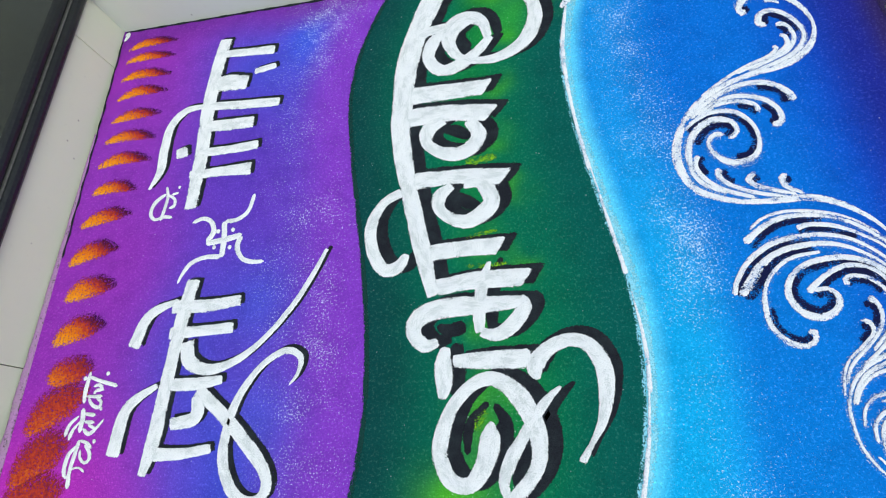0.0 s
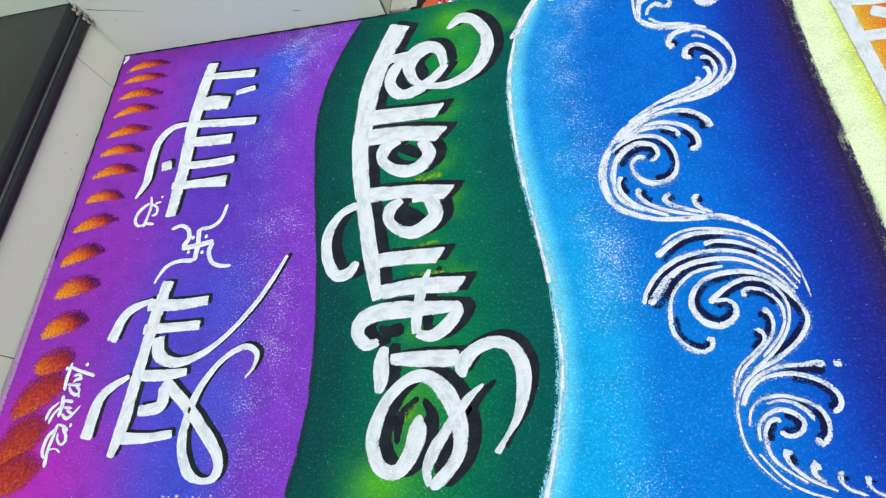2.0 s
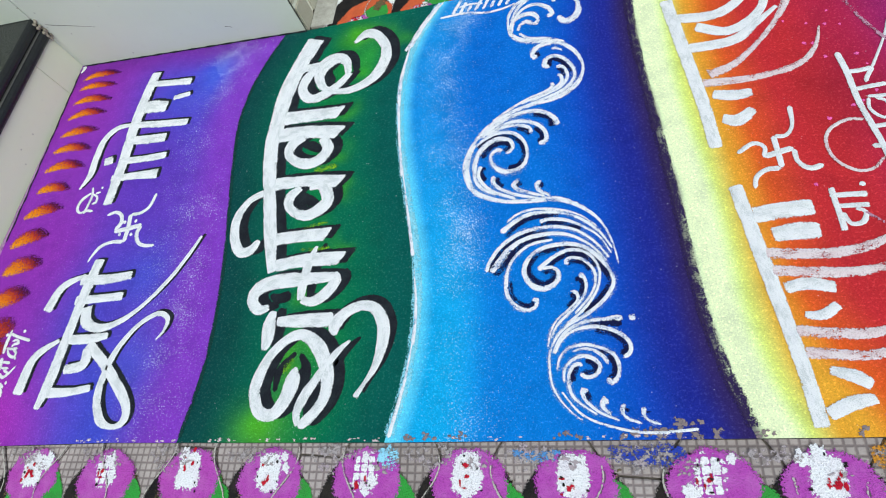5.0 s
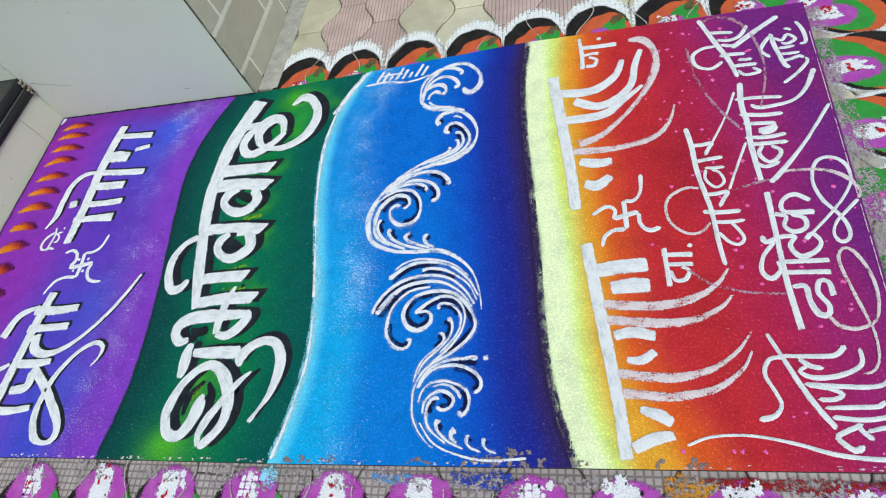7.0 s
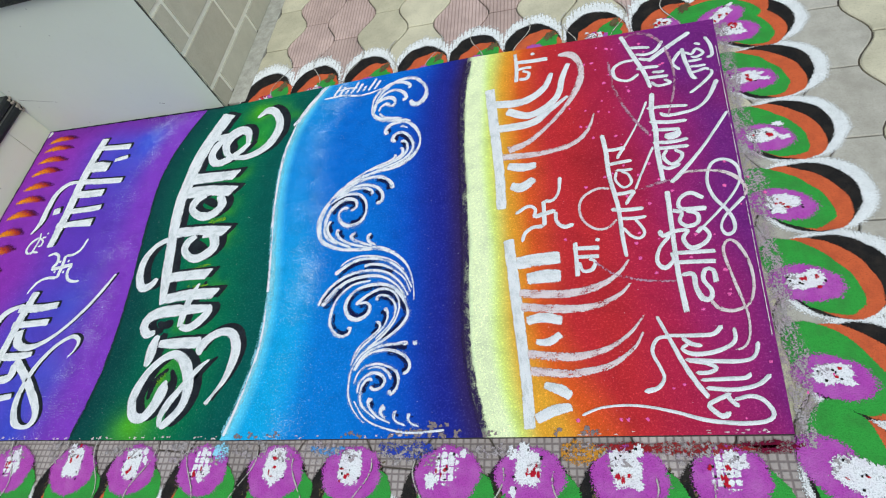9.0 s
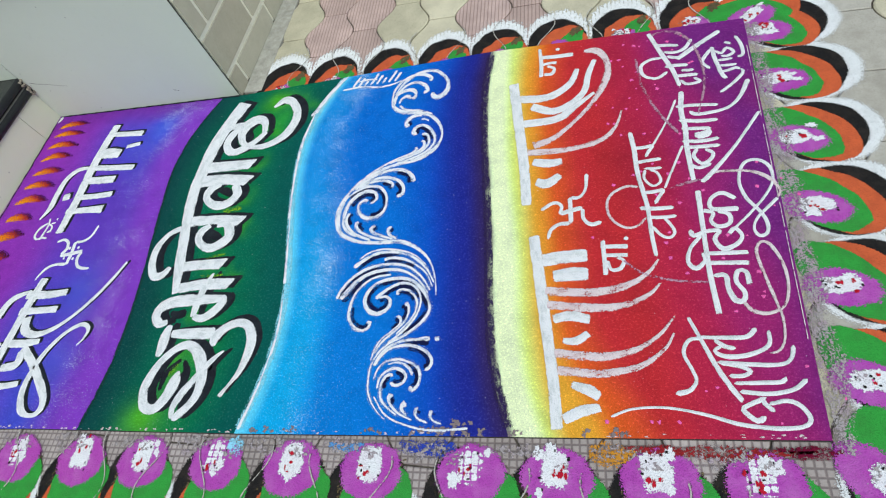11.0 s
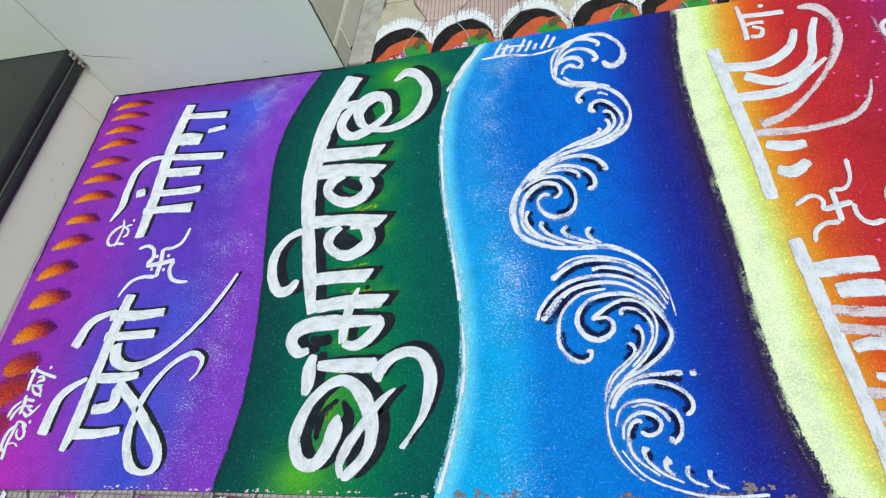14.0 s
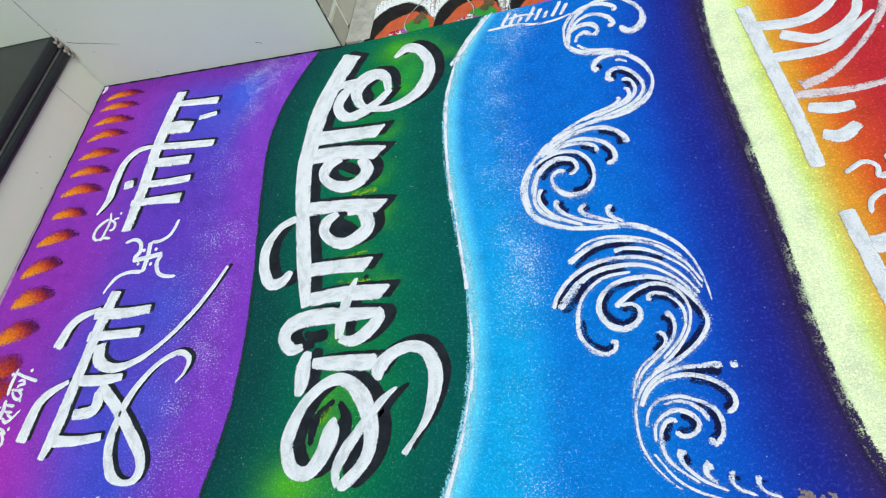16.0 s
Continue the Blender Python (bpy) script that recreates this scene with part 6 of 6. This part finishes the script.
def petal(x, y, angle, seed, layers, patch, size=1.0):
    """One petal at its foot (x, y), pointing along angle. patch: the white heart, as its place along and across, half length, half width and material."""
    r_ = np.random.default_rng(seed)
    ob = empty("border_petal", (x, y, LEVEL))
    ob.rotation_euler = (0, 0, radians(angle))
    tagged(ob, "scalloped rangoli petal in magenta, green, orange and black powder", "rangoli petal", group="petals of the border")

    def lay(nm, mat, *shape, **more):
        me = lobe_mesh(nm, *shape, **more)
        me.materials.append(mat)
        new(nm, me).parent = ob

    s = size * (1 + 0.02 * r_.uniform(-1, 1))
    for k, (nm, dx, dy, ln, wd, tilt, mat, rough, soft) in enumerate(layers):
        lay(nm, mat, ln * s, wd * s, dx * s, dy * s, 0.0010 + 0.0005 * k, rough, seed * 7 + k, tilt=tilt + 4 * r_.uniform(-1, 1), soft=soft)
    if patch:
        px, py, pl, pw, mat = patch
        lay("white_patch", mat, pl, pw, px, py, 0.0042, 0.12, seed * 7 + 6, tilt=10 * r_.uniform(-1, 1), square=0.6, soft=2.0)
        for q in range(3):
            k = r_.uniform(0.25, 0.5)
            lay("white_patch", P_PATCH, pl * k, pw * k, px + pl * r_.uniform(-0.9, 1.1), py + pw * r_.uniform(-1.2, 1.2), 0.0045 + 0.0003 * q, 0.35, seed * 7 + 7 + q, soft=1.6)
        lay("grey_scuff", P_DUST, 0.016 * r_.uniform(0.6, 1.4), 0.030 * r_.uniform(0.7, 1.2), px - 0.6 * pl * r_.uniform(0.2, 1), py + pw * r_.uniform(-1, 1), 0.0054, 0.4, seed * 7 + 5)
        mx, my = px + 0.3 * pl * r_.uniform(-1, 1), py + 0.3 * pw * r_.uniform(-1, 1)
        for q in range(int(r_.integers(2, 9))):
            lay("red_speck", P_RED, 0.0065 * r_.uniform(0.4, 1.4), 0.0055 * r_.uniform(0.4, 1.3), mx + 0.35 * pl * r_.normal(), my + 0.35 * pw * r_.normal(), 0.0056 + 0.0001 * q, 0.4, seed * 7 + 11 + q)
        for q in range(5):
            lay("dark_speck", P_BLACK, 0.0028 * r_.uniform(0.5, 1.3), 0.0028 * r_.uniform(0.5, 1.3), px + 0.9 * pl * r_.uniform(-1, 1), py + 0.9 * pw * r_.uniform(-1, 1), 0.0058, 0.4, seed * 7 + 23 + q)
    return ob


SEED = 100
for k, y in enumerate((1.168, 0.968, 0.757, 0.548, 0.338, 0.128)):
    petal(2.462, y, 4 - k * 1.2, SEED + k, RIGHT_PETAL, (0.036, -0.008, 0.044, 0.025, P_PATCH))
for k, x in enumerate((0.896, 1.104, 1.321, 1.528, 1.720, 1.915, 2.120, 2.325)):
    petal(x, 1.236, 90, SEED + 10 + k, TOP_PETAL, (0.012, 0.0, 0.018, 0.026, P_PATCH) if k in (0, 1, 6, 7) else None, (1.10, 1.06, 1.02, 1.0, 0.98, 0.98, 1.0, 1.0)[k])
petal(2.440, 1.205, 42, SEED + 20, RIGHT_PETAL, (0.050, -0.008, 0.046, 0.022, P_PATCH))
for k, x in enumerate((-0.245, -0.020, 0.196, 0.411, 0.636, 0.837, 1.057, 1.268, 1.470, 1.703, 1.886, 2.088, 2.275)):
    petal(x, -0.002, -90, SEED + 30 + k, LOW_PETAL, (0.066, -0.004, 0.046, 0.034, P_PATCH if k % 3 else P_CHECK))
petal(2.440, -0.030, -40, SEED + 50, RIGHT_PETAL, (0.070, -0.004, 0.055, 0.032, P_PATCH), 1.08)

# grainy grey and pink spill beside the panel
SPILL = powder("mixed_spilt_powder", (0.40, 0.36, 0.36), (0.38, 0.20, 0.30), 0.62, 250.0)
spill = part_of_mesh("powder_spill", stroke_mesh("powder_spill", [(2.424, -0.03, 0.05), (2.434, 0.2, 0.07), (2.448, 0.6, 0.08), (2.464, 0.95, 0.065), (2.474, 1.2, 0.05)], LEVEL + 0.0052, 0.0012, False, 0.3), SPILL)
tagged(spill, "grainy spilt powder along the panel's edge", "powder", kind="stuff")
# spilt powders; the red and crimson are darkened to include the panel edge's shadow
SPILLS = ((2.20, -0.022, 0.36, 0.026, lin(150, 40, 44)), (2.36, -0.018, 0.12, 0.026, lin(110, 20, 50)), (2.00, -0.030, 0.10, 0.05, lin(205, 140, 50)), (1.60, -0.028, 0.14, 0.05, lin(48, 70, 170)), (1.40, -0.03, 0.10, 0.03, lin(90, 150, 210)), (1.10, -0.03, 0.05, 0.05, lin(150, 215, 240)))
for k, (x, y, ln, wd, c) in enumerate(SPILLS):
    m_ = powder(f"spilt_{('red', 'crimson', 'orange', 'blue', 'pale_blue', 'cyan')[k]}_powder", c, None, 0.72, 200.0)
    ob = part_of_mesh("powder_spill", stroke_mesh("powder_spill", [(x - ln / 2, y, wd * 0.6), (x, y - 0.006, wd * 1.3), (x + ln / 2, y, wd * 0.5)], LEVEL + 0.0046, 0.0004, False, 0.4), m_)
    tagged(ob, "thin spill of coloured powder below the panel", "powder", kind="stuff")

# pale lilac dust swept into the gap between the panel and the step
LILAC = powder("lilac_dust", lin(176, 128, 180), lin(150, 140, 140), 1.1, 240.0)
sweep = part_of_mesh("powder_spill", stroke_mesh("powder_spill", [(float(LEFT(y)) - 0.004 - 0.016 * (1 - y), y, 0.012 + 0.026 * (1 - y)) for y in np.linspace(-0.02, 0.95, 12)], LEVEL + 0.0030, 0.0075, False, 0.2), LILAC)
tagged(sweep, "pale lilac dust along the foot of the step", "powder", kind="stuff")

# trodden grey dust between the lower petals
rng_dust = np.random.default_rng(17)
for x in np.arange(-0.05, 2.40, 0.205):
    w_ = rng_dust.uniform(0.05, 0.09)
    ob = part_of_mesh("trodden_dust", stroke_mesh("trodden_dust", [(x - 0.05, -0.030, 0.02), (x, -0.036, w_), (x + 0.06, -0.028, 0.02)], LEVEL + 0.0062, 0.0003, False, 0.5), P_DUST)
    tagged(ob, "thin trodden powder dust on the pavers", "powder", kind="stuff")

# ---- pavers ----
pavement = part("pavement", box_bm(-0.4, 4.6, -1.2, 3.2, -0.029, LEVEL - 0.008, 0.0), SOIL)
tagged(pavement, "forecourt of bulb-shaped interlocking concrete pavers", "pavement", kind="structure")
PITCH, PERIOD, SWING = 0.1555, 0.240, 0.027
TURN_P = Matrix.Translation((0.966, 1.647, 0)) @ Matrix.Rotation(radians(-3.2), 4, "Z")


def paver_mesh():
    """A paver with two waisted ends: wide in the middle, narrow at both joints."""
    n, gap = 12, 0.0020
    side = [(PITCH / 2 - gap - SWING * math.cos(2 * math.pi * t), (t - 0.5) * (PERIOD - 2 * gap)) for t in np.linspace(0, 1, n + 1)]
    outline = side + [(-x, y) for x, y in reversed(side)]
    bm = bmesh.new()
    rims = []
    for inset, z in ((0.0, -0.020), (0.0, -0.0022), (0.0028, 0.0)):
        rims.append([bm.verts.new((x * (1 - inset / 0.07), y * (1 - inset / 0.11), z)) for x, y in outline])
    for a, b in zip(rims, rims[1:]):
        for i in range(len(outline)):
            j = (i + 1) % len(outline)
            bm.faces.new((a[i], a[j], b[j], b[i]))
    bm.faces.new(rims[-1])
    me = bpy.data.meshes.new("paver")
    bm.to_mesh(me)
    bm.free()
    return me


meshes = {}
for key, mat in (("beige", PAVER_BEIGE), ("pink", PAVER_PINK), ("grid", PAVER_GRID), ("grey", PAVER_GREY)):
    meshes[key] = paver_mesh()
    meshes[key].materials.append(mat)
for i in range(-8, 17):
    for j in range(-10, 5):
        # column i lies between the wavy joints i and i + 1; every other column is shifted by half a paver
        c = TURN_P @ Vector(((i + 0.5) * PITCH, (j + (0.5 if i % 2 == 0 else 0.0)) * PERIOD, 0))
        inside = -0.12 < c.x < 2.33 and 0.13 < c.y < 1.12
        wall_side = c.x < 0.80 and c.y > 1.12 or c.x < -0.05
        if inside or wall_side or c.y < -0.75 or c.x > 3.35 or c.y > 2.45:
            continue
        pair = (i // 2) % 2 == 0
        key = "grid" if c.y < 0.3 and c.x < 2.35 else ("pink" if pair else "beige") if c.x < 2.30 else ("grey" if (i * 7 + j * 3) % 3 else "beige")
        ob = new("paver", meshes[key])
        ob.parent = pavement
        ob.matrix_basis = Matrix.Translation((c.x, c.y, LEVEL + 0.0006 * math.sin(i * 3.1 + j * 5.3))) @ Matrix.Rotation(radians(-3.2 + 0.5 * math.sin(i * 1.7 + j)), 4, "Z")
# the rest of the forecourt, out of sight: the same pavers in one mesh
one = paver_mesh()
pv = np.array([v.co for v in one.vertices])
pf = [list(p.vertices) for p in one.polygons]
vs, fs = [], []
for i in range(-10, 36):
    for j in range(-22, 14):
        c = TURN_P @ Vector(((i + 0.5) * PITCH, (j + (0.5 if i % 2 == 0 else 0.0)) * PERIOD, 0))
        near = -0.05 <= c.x <= 3.35 and -0.75 <= c.y <= 2.45
        if near or (c.x < 0.86 and c.y > 1.12) or c.x < -0.08 and c.y > -1.45:
            continue
        q = (np.array(TURN_P.to_3x3()) @ pv.T).T + np.array((c.x, c.y, LEVEL + 0.0006 * math.sin(i * 3.1 + j * 5.3)))
        fs += [[k + len(vs) for k in f] for f in pf]
        vs += q.tolist()
me = bpy.data.meshes.new("paver_field")
me.from_pydata(vs, [], fs)
field = part_of_mesh("paver_field", me, PAVER_GREY)
tagged(field, "forecourt of grey interlocking concrete pavers", "pavement", kind="stuff")
kerb = part("concrete_strip", box_bm(WALL_END + 0.009, WALL_END + 0.088, 0.02, 2.2, -0.02, LEVEL + 0.003, 0.002, CORNER), CEMENT)
tagged(kerb, "grey cement fillet at the foot of the wall", "cement strip", kind="structure")

# wavy joints that show through the powder of the border
JOINT = powder("joint_dust", (0.50, 0.47, 0.42), None, 1.0, 150.0)
GROOVE = powder("joint_groove", (0.10, 0.09, 0.085), None, 0.85, 150.0)
for i in range(-7, 10):
    for lo, hi in ((-0.20, -0.012), (1.25, 1.46)):
        line = []
        for y in np.linspace(lo, hi, 8):
            v = (y - 1.647) / PERIOD
            w_ = SWING * math.cos(2 * math.pi * v) * (1 if i % 2 == 0 else -1)
            p = TURN_P @ Vector((i * PITCH + w_, y - 1.647, 0))
            line.append((p.x, p.y))
        if line[0][0] < (0.82 if lo > 0 else -0.1) or line[0][0] > 2.4:
            continue
        for dx, mat, wd in ((0.0, JOINT, 0.0042), (0.0034, GROOVE, 0.0022)):
            ob = part_of_mesh("joint_line", stroke_mesh("joint_line", [(x + dx, y, wd) for x, y in line], LEVEL + 0.0056, 0.0003, False, 0.2), mat, pavement)

# crumbled mortar and dirt where the nosing meets the wall
MORTAR = stone("crumbled_mortar", ((0.22, 0.19, 0.14), (0.38, 0.34, 0.28)), 220.0, 0.95, 0.1)
lump = empty("mortar_crumbs", tuple(CORNER @ Vector((0.016, -0.012, 0.15))))
tagged(lump, "crumbled mortar at the end of the granite nosing", "mortar")
for k in range(34):
    u, v, z = rng.uniform(0.000, 0.022), -rng.uniform(0.0, 0.016), rng.uniform(0.140, 0.212)
    bm = bmesh.new()
    bmesh.ops.create_icosphere(bm, subdivisions=2, radius=rng.uniform(0.003, 0.0065))
    for vert in bm.verts:
        vert.co *= 1 + 0.35 * noise.noise(vert.co * 160 + Vector((k * 3.0, 0, 0)))
    bmesh.ops.transform(bm, verts=bm.verts, matrix=Matrix.Translation(CORNER @ Vector((u, v, z))))
    part("crumb", bm, MORTAR, lump)
